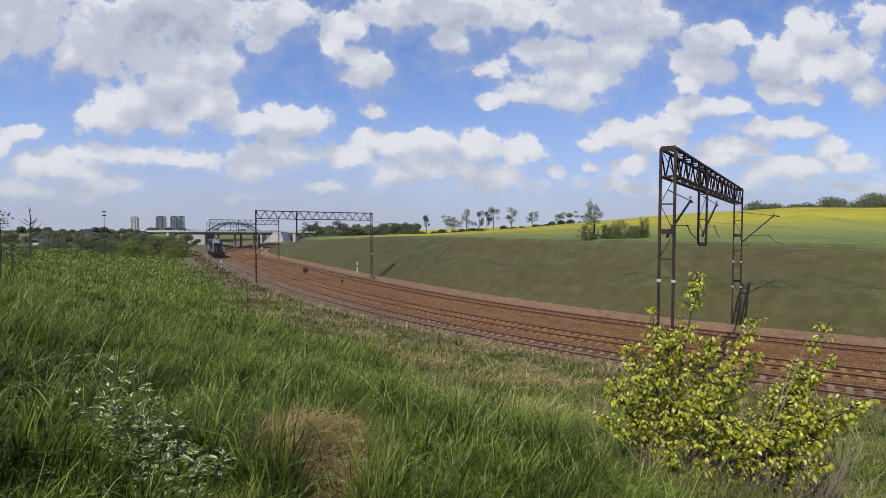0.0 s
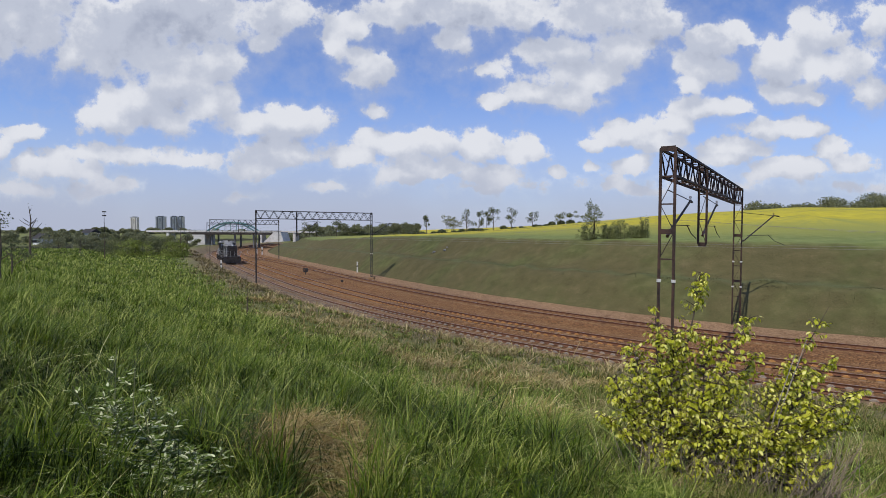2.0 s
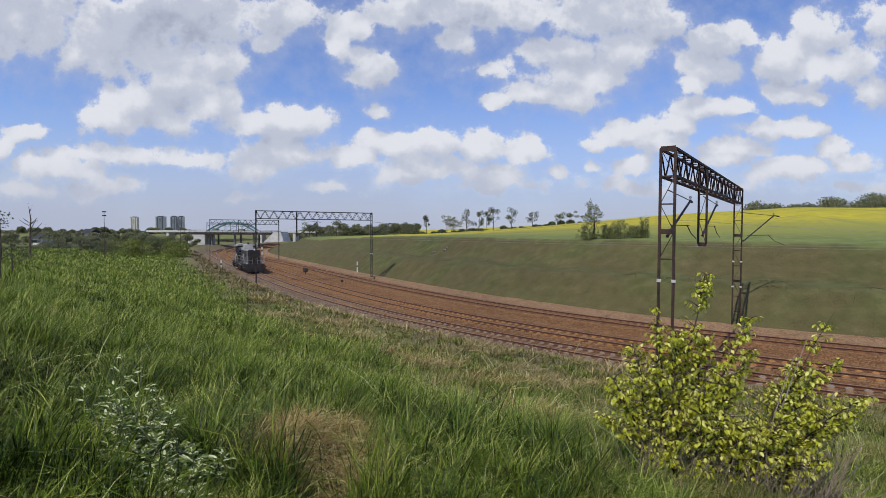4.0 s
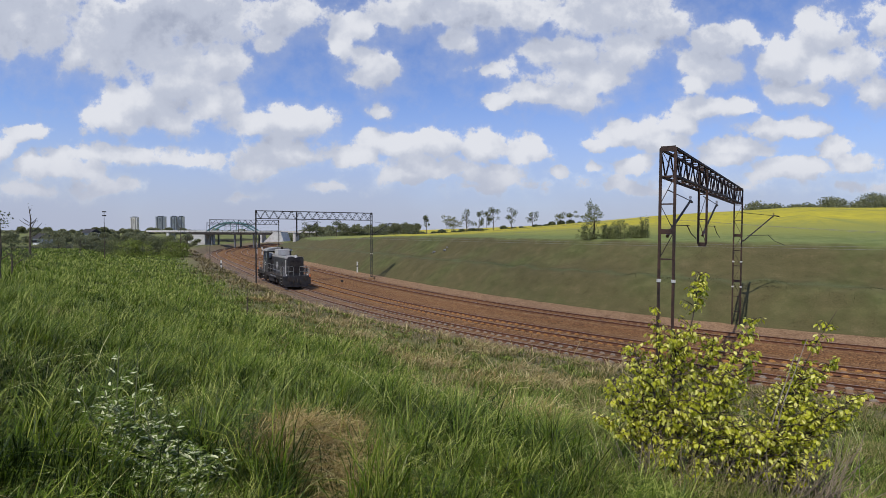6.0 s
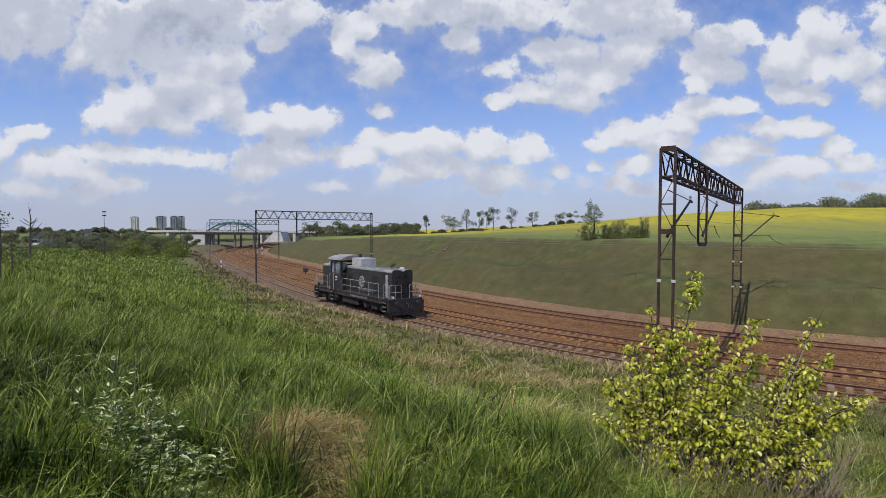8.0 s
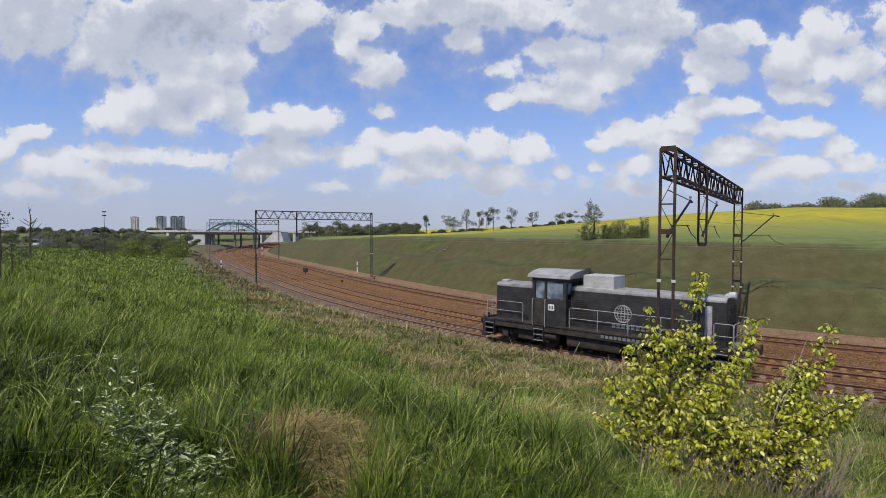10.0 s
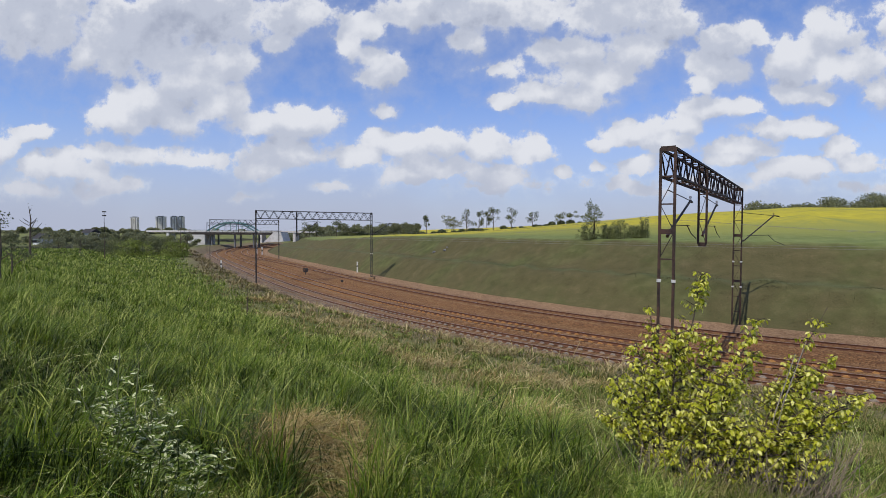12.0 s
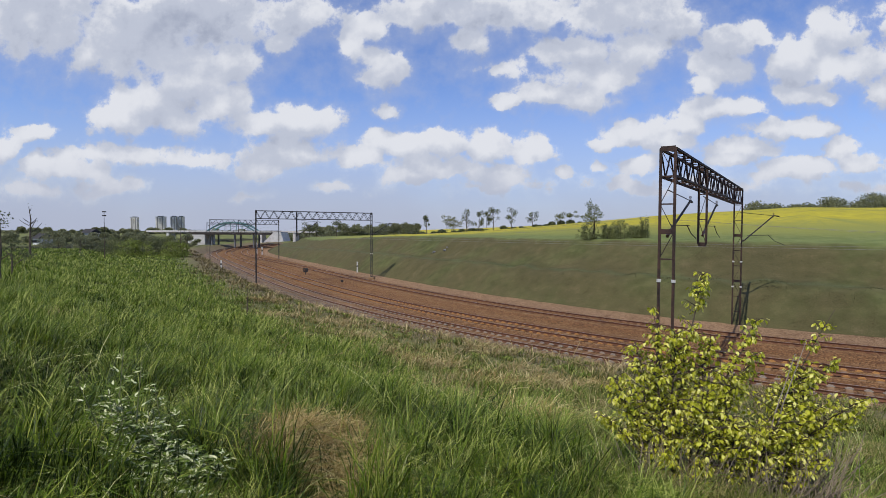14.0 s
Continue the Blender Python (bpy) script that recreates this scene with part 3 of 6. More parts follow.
def wires(off_of, label):
    """Contact wire and sagging carrier wire over one track."""
    root = thing("overhead_wire", label, "overhead wire", group="overhead wires")
    knots = [-140, -88, -34.1, 16.0, 62.0]
    low, high = [], []
    for a, b in zip(knots, knots[1:]):
        for k in range(12):
            f = k / 12
            s = a + (b - a) * f
            zc = 7.15 - 4.0 * 1.05 * f * (1 - f)
            low.append(on_line(s, off_of(s), 5.62)[0])
            high.append(on_line(s, off_of(s), zc)[0])
    for name, pts, r in (("contact_wire", low, 0.005), ("carrier_wire", high, 0.005)):
        bm = bmesh.new()
        tube(bm, pts, r, 4)
        part(name, bm, DULL, root)


wires(off_b, "thin overhead contact wire above the middle track")
wires(off_a, "thin overhead contact wire above the far track")


# ---- the locomotive ----
def locomotive():
    """A shunting diesel: long hood ahead, cab, short hood behind. Its x points ahead, z = 0 on the rail heads."""
    root = thing("diesel_locomotive", "black shunting diesel locomotive with grey roof and pale handrails", "locomotive")
    spins = []

    def p(name, bm, mat, label="", parent=root, smooth=False):
        return part(name, bm, mat, parent, label, smooth=smooth)

    # frame and buffer beams
    bm = bmesh.new()
    box(bm, (-6.5, -1.42, 0.92), (6.5, 1.42, 1.28), 0.03)
    box(bm, (-5.9, -1.46, 1.24), (5.9, 1.46, 1.33), 0.015)
    p("main_frame", bm, GRIME_DECK_SHADE, "dusty black main frame")
    for k in (-1, 1):
        bm = bmesh.new()
        box(bm, (k * 6.5 - 0.09, -1.5, 0.42), (k * 6.5 + 0.09, 1.5, 1.36), 0.03)
        box(bm, (k * 6.55 - 0.3, -1.25, 0.18), (k * 6.55 + 0.02 * k, 1.25, 0.46), 0.03)
        beam = p("buffer_beam", bm, BLACK)
        for sd in (-1, 1):
            bm = bmesh.new()
            disc(bm, (k * 6.75, sd * 0.875, 1.05), (1, 0, 0), 0.11, 0.4, 14)
            disc(bm, (k * 6.99, sd * 0.875, 1.05), (1, 0, 0), 0.23, 0.06, 18)
            p("buffer", bm, GRIME_DECK_SHADE, "", beam)
            if sd == k:
                bm = bmesh.new()
                box(bm, (k * 6.6 - 0.02, sd * 1.40 - 0.07, 1.2), (k * 6.6 + 0.02, sd * 1.40 + 0.07, 1.5), 0.01)
                p("marker_plate", bm, ORANGE, "faded orange corner plate", beam)
            bm = bmesh.new()
            box(bm, (k * 6.52 - 0.12, sd * 1.12 - 0.10, 1.36), (k * 6.52 + 0.10, sd * 1.12 + 0.10, 1.58), 0.03)
            lamp = p("lower_lamp", bm, DULL, "grey lamp housing")
            bm = bmesh.new()
            disc(bm, (k * 6.63, sd * 1.12, 1.47), (1, 0, 0), 0.075, 0.03, 14)
            p("lens", bm, WHITE, "pale lamp glass", lamp)
        bm = bmesh.new()
        tube(bm, [(k * 6.6, 0, 1.02), (k * 6.85, 0, 0.98), (k * 6.9, 0, 0.7)], 0.05, 8)
        tube(bm, [(k * 6.6, 0.35, 0.9), (k * 6.75, 0.36, 0.55), (k * 6.62, 0.36, 0.4)], 0.03, 6)
        tube(bm, [(k * 6.6, -0.35, 0.9), (k * 6.75, -0.36, 0.55), (k * 6.62, -0.36, 0.4)], 0.03, 6)
        p("coupling", bm, GRIME_DECK_SHADE, "", beam)

    def hood(name, x0, x1, half, z1, round_r):
        bm = bmesh.new()
        prof = [(-half, 1.3)] + [(-half + round_r * (1 - math.cos(a)), z1 - round_r * (1 - math.sin(a))) for a in np.linspace(0, math.pi / 2, 5)]
        prof += [(-y, z) for y, z in prof[::-1]]
        a = [bm.verts.new((x0, y, z)) for y, z in prof]
        b = [bm.verts.new((x1, y, z)) for y, z in prof]
        n = len(prof)
        for i in range(n - 1):
            bm.faces.new((a[i], a[i + 1], b[i + 1], b[i]))
        bm.faces.new(a[::-1])
        bm.faces.new(b)
        h = p(name, bm, BLACK)
        # pale roof cap over the rounded shoulders
        bm = bmesh.new()
        cap = [(y * 1.006, z + 0.012) for y, z in prof[1:-1]]
        a = [bm.verts.new((x0 - 0.01, y, z)) for y, z in cap]
        b = [bm.verts.new((x1 + 0.01, y, z)) for y, z in cap]
        for i in range(len(cap) - 1):
            bm.faces.new((a[i], a[i + 1], b[i + 1], b[i]))
        bmesh.ops.solidify(bm, geom=bm.faces[:], thickness=-0.02)
        p("roof_panel", bm, SILVER, "sun-faded grey roof panel", h)
        return h

    long_hood = hood("long_hood", -1.35, 6.0, 0.88, 3.36, 0.2)
    short_hood = hood("short_hood", -6.05, -3.35, 0.88, 3.30, 0.2)
    # side doors, vents and seams of the hoods
    for sd in (-1, 1):
        for i, x in enumerate(np.arange(-1.2, 5.2, 0.92)):
            bm = bmesh.new()
            box(bm, (x, sd * 0.882 - 0.012, 1.5), (x + 0.86, sd * 0.882 + 0.012, 2.95), 0.008)
            d = p("engine_door", bm, BLACK, "", long_hood)
            if i in (0, 5):
                bm = bmesh.new()
                for z in np.arange(1.7, 2.8, 0.1):
                    bar(bm, (x + 0.08, sd * 0.905, z), (x + 0.78, sd * 0.905, z), 0.03, 0.05)
                p("louvre", bm, GRIME_DECK_SHADE, "dusty slatted vent", long_hood)
        bm = bmesh.new()
        box(bm, (5.16, sd * 0.89 - 0.03, 1.35), (5.44, sd * 0.89 + 0.03, 2.98), 0.01)
        for z in np.arange(1.5, 2.9, 0.12):
            bar(bm, (5.20, sd * 0.925, z), (5.40, sd * 0.925, z), 0.02, 0.04)
        p("radiator_shutter", bm, SILVER, "pale grey upright shutter", long_hood)
        for x in (-5.9, -4.95, -4.0):
            bm = bmesh.new()
            box(bm, (x, sd * 0.882 - 0.012, 1.5), (x + (0.9 if x < -4.5 else 0.6), sd * 0.882 + 0.012, 2.85), 0.008)
            p("compartment_door", bm, BLACK, "", short_hood)
        bm = bmesh.new()
        c = Vector((1.45, sd * 0.915, 2.24))
        for w in (1.0, 0.62, 0.22):
            tube(bm, [c + Vector((0.42 * w * math.cos(q), 0, 0.42 * math.sin(q))) for q in np.linspace(0, math.tau, 25)], 0.022, 5)
        for z in (-0.24, -0.12, 0.0, 0.12, 0.24):
            e = math.sqrt(0.42 ** 2 - z * z)
            tube(bm, [c + Vector((-e, 0, z)), c + Vector((e, 0, z))], 0.014, 5)
        p("round_emblem", bm, RAILGREY, "pale round emblem of crossing lines", long_hood)
    bm = bmesh.new()
    box(bm, (5.98, -0.62, 1.6), (6.03, 0.62, 3.0), 0.01)
    for z in np.arange(1.7, 2.95, 0.12):
        bar(bm, (6.04, -0.56, z), (6.04, 0.56, z), 0.03, 0.06)
    p("front_grille", bm, GRIME_DECK_SHADE, "", long_hood)
    bm = bmesh.new()
    disc(bm, (6.02, 0, 3.42), (1, 0, 0), 0.17, 0.25, 18)
    box(bm, (5.75, -0.17, 3.3), (6.0, 0.17, 3.5), 0.04)
    hl = p("headlight", bm, SILVER, "round headlight on the hood top")
    bm = bmesh.new()
    disc(bm, (6.155, 0, 3.42), (1, 0, 0), 0.13, 0.02, 18)
    p("lens", bm, WHITE, "", hl)
    bm = bmesh.new()
    box(bm, (-6.15, -0.25, 3.2), (-5.75, 0.25, 3.42), 0.04)
    p("rear_headlight", bm, SILVER)
    bm = bmesh.new()
    box(bm, (-0.78, -0.66, 3.34), (0.86, 0.66, 4.0), 0.035)
    fan = p("roof_box", bm, SILVER, "grey box-shaped silencer housing", long_hood)
    bm = bmesh.new()
    tube(bm, [(-0.95, 0.2, 3.3), (-0.95, 0.2, 4.3)], 0.14, 12)
    p("exhaust_stack", bm, GRIME_DECK_SHADE, "sooty exhaust stack", fan)
    # cab
    glass = Nodes("cab_glass", 0.06, 0.0, 0.6)
    # mottled pale blue puts a sky reflection into the glass colour
    glass.color(glass.ramp(glass.noise(1.6, 2), [(0.3, (0.07, 0.085, 0.11)), (0.7, (0.24, 0.28, 0.34))]))
    bm = bmesh.new()
    half = 1.40
    box(bm, (-3.35, -half, 1.3), (-1.35, half, 2.68), 0.03)
    for x0, x1 in ((-3.35, -3.18), (-1.52, -1.35)):
        for sd in (-1, 1):
            box(bm, (x0, sd * half - 0.10 - 0.1 * sd, 2.66), (x1, sd * half + 0.10 - 0.1 * sd, 3.75))
    for x in (-2.56,):
        for sd in (-1, 1):
            box(bm, (x - 0.06, sd * (half - 0.1) - 0.08, 2.66), (x + 0.06, sd * (half - 0.1) + 0.08, 3.75))
    box(bm, (-3.35, -half, 3.60), (-1.35, half, 3.90), 0.02)
    cabm = p("cab", bm, BLACK)
    bm = bmesh.new()
    prof = [(-1.52, 3.78), (-1.42, 3.93), (-0.95, 4.09), (-0.3, 4.18), (0.3, 4.18), (0.95, 4.09), (1.42, 3.93), (1.52, 3.78)]
    a = [bm.verts.new((-3.6, y, z)) for y, z in prof]
    b = [bm.verts.new((-1.1, y, z)) for y, z in prof]
    for i in range(len(prof) - 1):
        bm.faces.new((a[i], a[i + 1], b[i + 1], b[i]))
    bm.faces.new(a[::-1])
    bm.faces.new(b)
    bmesh.ops.solidify(bm, geom=bm.faces[:], thickness=0.05)
    roof = p("cab_roof", bm, SILVER, "overhanging pale grey cab roof", cabm)
    for sd in (-1, 1):
        for x0, x1 in ((-3.16, -2.64), (-2.48, -1.54)):
            bm = bmesh.new()
            box(bm, (x0, sd * (half - 0.09) - 0.015, 2.7), (x1, sd * (half - 0.09) + 0.015, 3.56))
            p("side_window", bm, glass.mat, "cab side window", cabm)
        bm = bmesh.new()
        box(bm, (-3.2, sd * (half + 0.008) - 0.015, 1.35), (-2.6, sd * (half + 0.008) + 0.015, 2.64), 0.008)
        p("cab_door", bm, GRIME_DECK_SHADE, "", cabm)
        bm = bmesh.new()
        box(bm, (-2.35, sd * (half + 0.012) - 0.012, 2.1), (-2.02, sd * (half + 0.012) + 0.012, 2.42))
        p("notice_plate", bm, WHITE, "white square plate on the cab side", cabm)
        bm = bmesh.new()
        for x in np.arange(-2.30, -2.08, 0.09):
            box(bm, (x, sd * (half + 0.03) - 0.006, 2.16), (x + 0.05, sd * (half + 0.03) + 0.006, 2.36))
        p("plate_marks", bm, GRIME_DECK_SHADE, "", cabm)
        for x0, x1 in ((-3.36, None), (-1.34, None)):
            bm = bmesh.new()
            box(bm, (x0 - 0.015, sd * 1.05 - 0.16, 3.0), (x0 + 0.015, sd * 1.05 + 0.16, 3.55))
            p("end_window", bm, glass.mat, "", cabm)
        # number marks and lettering
        bm = bmesh.new()
        for x in np.arange(0.6, 3.4, 0.22):
            box(bm, (x, sd * 1.465 - 0.006, 1.05), (x + 0.14, sd * 1.465 + 0.006, 1.2))
        p("frame_lettering", bm, DULL, "row of small white marks")
        # bars for the owner's name on the hood
        bm = bmesh.new()
        for x in np.arange(0.9, 3.1, 0.24):
            box(bm, (x, sd * 0.905 - 0.008, 1.52), (x + 0.17, sd * 0.905 + 0.008, 1.72))
        p("name_bars", bm, DULL, "row of faded bars on the hood side", long_hood)
    # handrails
    for sd in (-1, 1):
        for x0, x1 in ((-1.15, 4.95), (5.65, 6.42), (-6.35, -3.95)):
            bm = bmesh.new()
            y = sd * 1.38
            tube(bm, [(x0, y, 1.33), (x0, y, 2.28), (x0 + 0.06, y, 2.34), (x1 - 0.06, y, 2.34), (x1, y, 2.28), (x1, y, 1.33)], 0.019, 6)
            tube(bm, [(x0, y, 1.82), (x1, y, 1.82)], 0.016, 6)
            n = max(1, int((x1 - x0) / 1.5))
            for i in range(1, n):
                x = x0 + (x1 - x0) * i / n
                tube(bm, [(x, y, 1.33), (x, y, 2.34)], 0.016, 6)
            p("handrail", bm, RAILGREY, "pale tubular handrail")
        for x in (-3.28, -2.52):
            bm = bmesh.new()
            tube(bm, [(x, sd * 1.47, 1.2), (x, sd * 1.49, 1.3), (x, sd * 1.49, 2.6), (x, sd * 1.44, 2.66)], 0.024, 6)
            p("grab_rail", bm, RAILGREY, "", cabm)
        # steps below cab and at the ends
        for x in (-2.9, 5.98, -6.1):
            bm = bmesh.new()
            for z in (0.45, 0.75, 1.05):
                box(bm, (x - 0.28, sd * 1.36 - 0.14, z), (x + 0.28, sd * 1.36 + 0.14, z + 0.035))
            for k in (-1, 1):
                box(bm, (x + k * 0.29 - 0.015, sd * 1.36 - 0.15, 0.4), (x + k * 0.29 + 0.015, sd * 1.36 + 0.15, 1.25))
            p("step_ladder", bm, GRIME_DECK_SHADE, "three-rung step ladder")
            bm = bmesh.new()
            for z in (0.45, 0.75, 1.05):
                box(bm, (x - 0.28, sd * 1.50, z + 0.003), (x + 0.28, sd * 1.515, z + 0.032))
            p("step_edge", bm, RAILGREY, "pale step edges")
    for k in (-1, 1):
        x = k * 6.42
        for y0, y1 in ((-1.3, -0.35), (0.35, 1.3)):
            bm = bmesh.new()
            tube(bm, [(x, y0, 1.33), (x, y0, 2.26), (x, y0 + 0.06, 2.34), (x, y1 - 0.06, 2.34), (x, y1, 2.26), (x, y1, 1.33)], 0.019, 6)
            tube(bm, [(x, y0, 1.82), (x, y1, 1.82)], 0.016, 6)
            tube(bm, [(x, (y0 + y1) / 2, 1.33), (x, (y0 + y1) / 2, 2.34)], 0.016, 6)
            p("end_rail", bm, RAILGREY, "pale end railing")
    # tank, boxes
    bm = bmesh.new()
    box(bm, (-1.4, -1.25, 0.35), (1.5, 1.25, 0.95), 0.12)
    p("fuel_tank", bm, GRIME_DECK_SHADE, "dusty fuel tank between the bogies")
    for sd in (-1, 1):
        bm = bmesh.new()
        tube(bm, [(-1.9, sd * 1.2, 0.72), (-2.9, sd * 1.2, 0.72)], 0.18, 12)
        p("air_reservoir", bm, GRIME_DECK_SHADE)
    # bogies with turning wheelsets
    for c in (-3.9, 3.9):
        bog = thing("bogie", "", "")
        bog.parent = root
        bog.location = (c, 0, 0)
        for sd in (-1, 1):
            bm = bmesh.new()
            box(bm, (-1.9, sd * 1.08 - 0.06, 0.55), (1.9, sd * 1.08 + 0.06, 0.80), 0.03)
            box(bm, (-0.5, sd * 1.08 - 0.09, 0.36), (0.5, sd * 1.08 + 0.09, 0.92), 0.04)
            part("side_frame", bm, GRIME_DECK_SHADE, bog)
            for x in (-1.3, 1.3):
                bm = bmesh.new()
                box(bm, (x - 0.19, sd * 1.13 - 0.11, 0.36), (x + 0.19, sd * 1.13 + 0.11, 0.76), 0.04)
                part("axle_box", bm, GRIME_DECK_SHADE, bog)
                for dx in (-0.36, 0.36):
                    bm = bmesh.new()
                    tube(bm, [(x + dx + 0.075 * math.cos(q), sd * 1.13 + 0.075 * math.sin(q), 0.44 + 0.42 * q / 31.4) for q in np.linspace(0, 31.4, 36)], 0.02, 5)
                    part("spring", bm, GRIME_DECK_SHADE, bog)
        for x in (-1.3, 1.3):
            bm = bmesh.new()
            disc(bm, (0, 0, 0), (0, 1, 0), 0.08, 1.9, 12)
            for sd in (-1, 1):
                disc(bm, (0, sd * 0.755, 0), (0, 1, 0), 0.55, 0.13, 32)
                disc(bm, (0, sd * 0.69, 0), (0, 1, 0), 0.58, 0.03, 32)
                for a in range(5):
                    an = a * math.tau / 5
                    box(bm, (0.28 * math.cos(an) - 0.06, sd * 0.83 - 0.02, 0.28 * math.sin(an) - 0.06), (0.28 * math.cos(an) + 0.06, sd * 0.83 + 0.02, 0.28 * math.sin(an) + 0.06))
            w = part("wheelset", bm, GRIME_DECK_SHADE, bog, "steel wheelset with worn treads")
            spins.append((w, x))
    return root, spins


LOCO, WHEELS = locomotive()


# ---- distance: bridge, blocks, woods ----
def leaf_material(name, a, b, c, thin=0.35, rough=0.6):
    """Leaves that let some light through; tone by leaf."""
    m = Nodes(name, rough, 0, 0.15)
    t = m.ramp(m.math("ADD", m.math("MULTIPLY", m.island(), 0.7), m.math("MULTIPLY", m.noise(1.3, 3), 0.3)), [(0.15, a), (0.5, b), (0.85, c)])
    m.color(t)
    tr = m.add("ShaderNodeBsdfTranslucent", Color=t)
    mx = m.add("ShaderNodeMixShader", Fac=thin)
    m.tree.links.new(m.bsdf.outputs[0], mx.inputs[1])
    m.tree.links.new(tr.outputs[0], mx.inputs[2])
    m.tree.links.new(mx.outputs[0], m.tree.nodes["Material Output"].inputs[0])
    return m.mat


BARK = plain("grey_brown_bark", (0.05, 0.04, 0.03), (0.13, 0.105, 0.08), 5, 0.95, bump=0.6)
BRUSH = plain("grey_dead_brushwood", (0.13, 0.10, 0.07), (0.30, 0.25, 0.18), 8, 0.9, bump=0.4)
TWIG = plain("dark_twig_bark", (0.035, 0.025, 0.02), (0.10, 0.075, 0.055), 8, 0.9, bump=0.4)
WOOD_LEAF = leaf_material("woodland_leaf", (0.080, 0.090, 0.048), (0.12, 0.14, 0.066), (0.19, 0.20, 0.10), 0.5)
# leaf colour of the far woods, paled to hold the distance haze
FAR_LEAF = leaf_material("hazed_wood_leaf", (0.14, 0.15, 0.085), (0.21, 0.225, 0.125), (0.30, 0.31, 0.18), 0.5)
SPRING_LEAF = leaf_material("young_bush_leaf", (0.12, 0.15, 0.03), (0.20, 0.25, 0.055), (0.29, 0.33, 0.10), 0.45)
CREST_LEAF = leaf_material("pale_crest_leaf", (0.12, 0.14, 0.05), (0.18, 0.20, 0.08), (0.26, 0.28, 0.13), 0.5)
TEAL = plain("teal_bridge_paint", (0.05, 0.14, 0.15), (0.10, 0.21, 0.22), 1, 0.6)


def crown_mesh(name, rs, blobs, n, size, mat):
    """Many small leaf faces in uneven clumps; blobs are (centre, radii)."""
    blobs = [(np.array(c, float), np.array(r, float)) for c, r in blobs]
    w = np.array([b[1].prod() ** (2 / 3) for b in blobs])
    pick = rs.choice(len(blobs), n, p=w / w.sum())
    d = rs.normal(size=(n, 3))
    d /= np.linalg.norm(d, axis=1)[:, None]
    cen = np.array([b[0] for b in blobs])[pick] + d * np.array([b[1] for b in blobs])[pick] * (rs.uniform(0.25, 1.12, (n, 1)) ** 0.7)
    a = rs.normal(size=(n, 3))
    a /= np.linalg.norm(a, axis=1)[:, None]
    b = np.cross(a, rs.normal(size=(n, 3)))
    b /= np.linalg.norm(b, axis=1)[:, None]
    s = size * rs.uniform(0.6, 1.4, (n, 1))
    v = np.stack([cen - a * s, cen + b * s * 0.55, cen + a * s, cen - b * s * 0.55], 1).reshape(-1, 3)
    return sheet(name, v, np.arange(4 * n).reshape(n, 4), mat)


def branch_set(bm, rs, base, height, spread, n, r0, lean=(0, 0)):
    """A tapering trunk with forked limbs; returns the limb ends."""
    top = Vector(base) + Vector((lean[0], lean[1], height))
    pts = [Vector(base).lerp(top, k / 4) + Vector((rs.uniform(-1, 1), rs.uniform(-1, 1), 0)) * (0.02 * height * (k > 0)) for k in range(5)]
    tube(bm, pts, [r0 * (1 - 0.2 * k) for k in range(5)], 6)
    ends = []
    for i in range(n):
        f = rs.uniform(0.3, 0.95)
        p = Vector(base).lerp(top, f)
        an = rs.uniform(0, math.tau)
        ln = spread * rs.uniform(0.6, 1.1) * (1.15 - 0.6 * f)
        e = p + Vector((math.cos(an) * ln, math.sin(an) * ln, ln * rs.uniform(0.5, 1.3)))
        mid = p.lerp(e, 0.5) + Vector((0, 0, -0.06 * ln))
        tube(bm, [p, mid, e], [r0 * 0.4 * (1 - f * 0.5), r0 * 0.25, r0 * 0.1], 5)
        ends.append(e)
    ends.append(top)
    return ends


def tree(t, d, height, width, seed, mat, label, leaves=260, low=0.25, sunk=0.0, name="tree", group="trees beyond the field", leaf=None):
    x, y = t * d, d
    root = thing(name, label, "tree" if name == "tree" else name, Matrix.Translation((x, y, land_z(x, y) - sunk)), group)
    rs = np.random.RandomState(seed)
    bm = bmesh.new()
    ends = branch_set(bm, rs, (0, 0, -0.1), height * 0.86, width * 0.5, 9, height * 0.022)
    part("trunk", bm, BARK, root)
    blobs = [(e, (width * rs.uniform(0.14, 0.26), width * rs.uniform(0.14, 0.26), height * rs.uniform(0.07, 0.13))) for e in ends if e.z > low * height]
    part("crown", crown_mesh("crown", rs, blobs, leaves, leaf or height * 0.022, mat), None, root)
    return root


def bush(t, d, height, width, seed, mat, label, leaves=500, name="bush", group="", leaf=0.12):
    x, y = t * d, d
    root = thing(name, label, "bush", Matrix.Translation((x, y, land_z(x, y) - 0.05)), group)
    rs = np.random.RandomState(seed)
    ends = []
    for i in range(6):
        bm = bmesh.new()
        b = Vector((rs.uniform(-0.3, 0.3) * width, rs.uniform(-0.3, 0.3) * width, 0))
        ends += branch_set(bm, rs, b, height * rs.uniform(0.6, 0.95), width * 0.25, 3, height * 0.016)
        part("stem", bm, TWIG, root)
    blobs = [(e, (width * rs.uniform(0.10, 0.2), width * rs.uniform(0.10, 0.2), height * rs.uniform(0.10, 0.2))) for e in ends]
    blobs += [((e.x * 1.15, e.y * 1.15, e.z * rs.uniform(0.15, 0.55)), (width * 0.2, width * 0.2, height * 0.2)) for e in ends]
    part("foliage", crown_mesh("foliage", rs, blobs, leaves, leaf, mat), None, root)
    return root


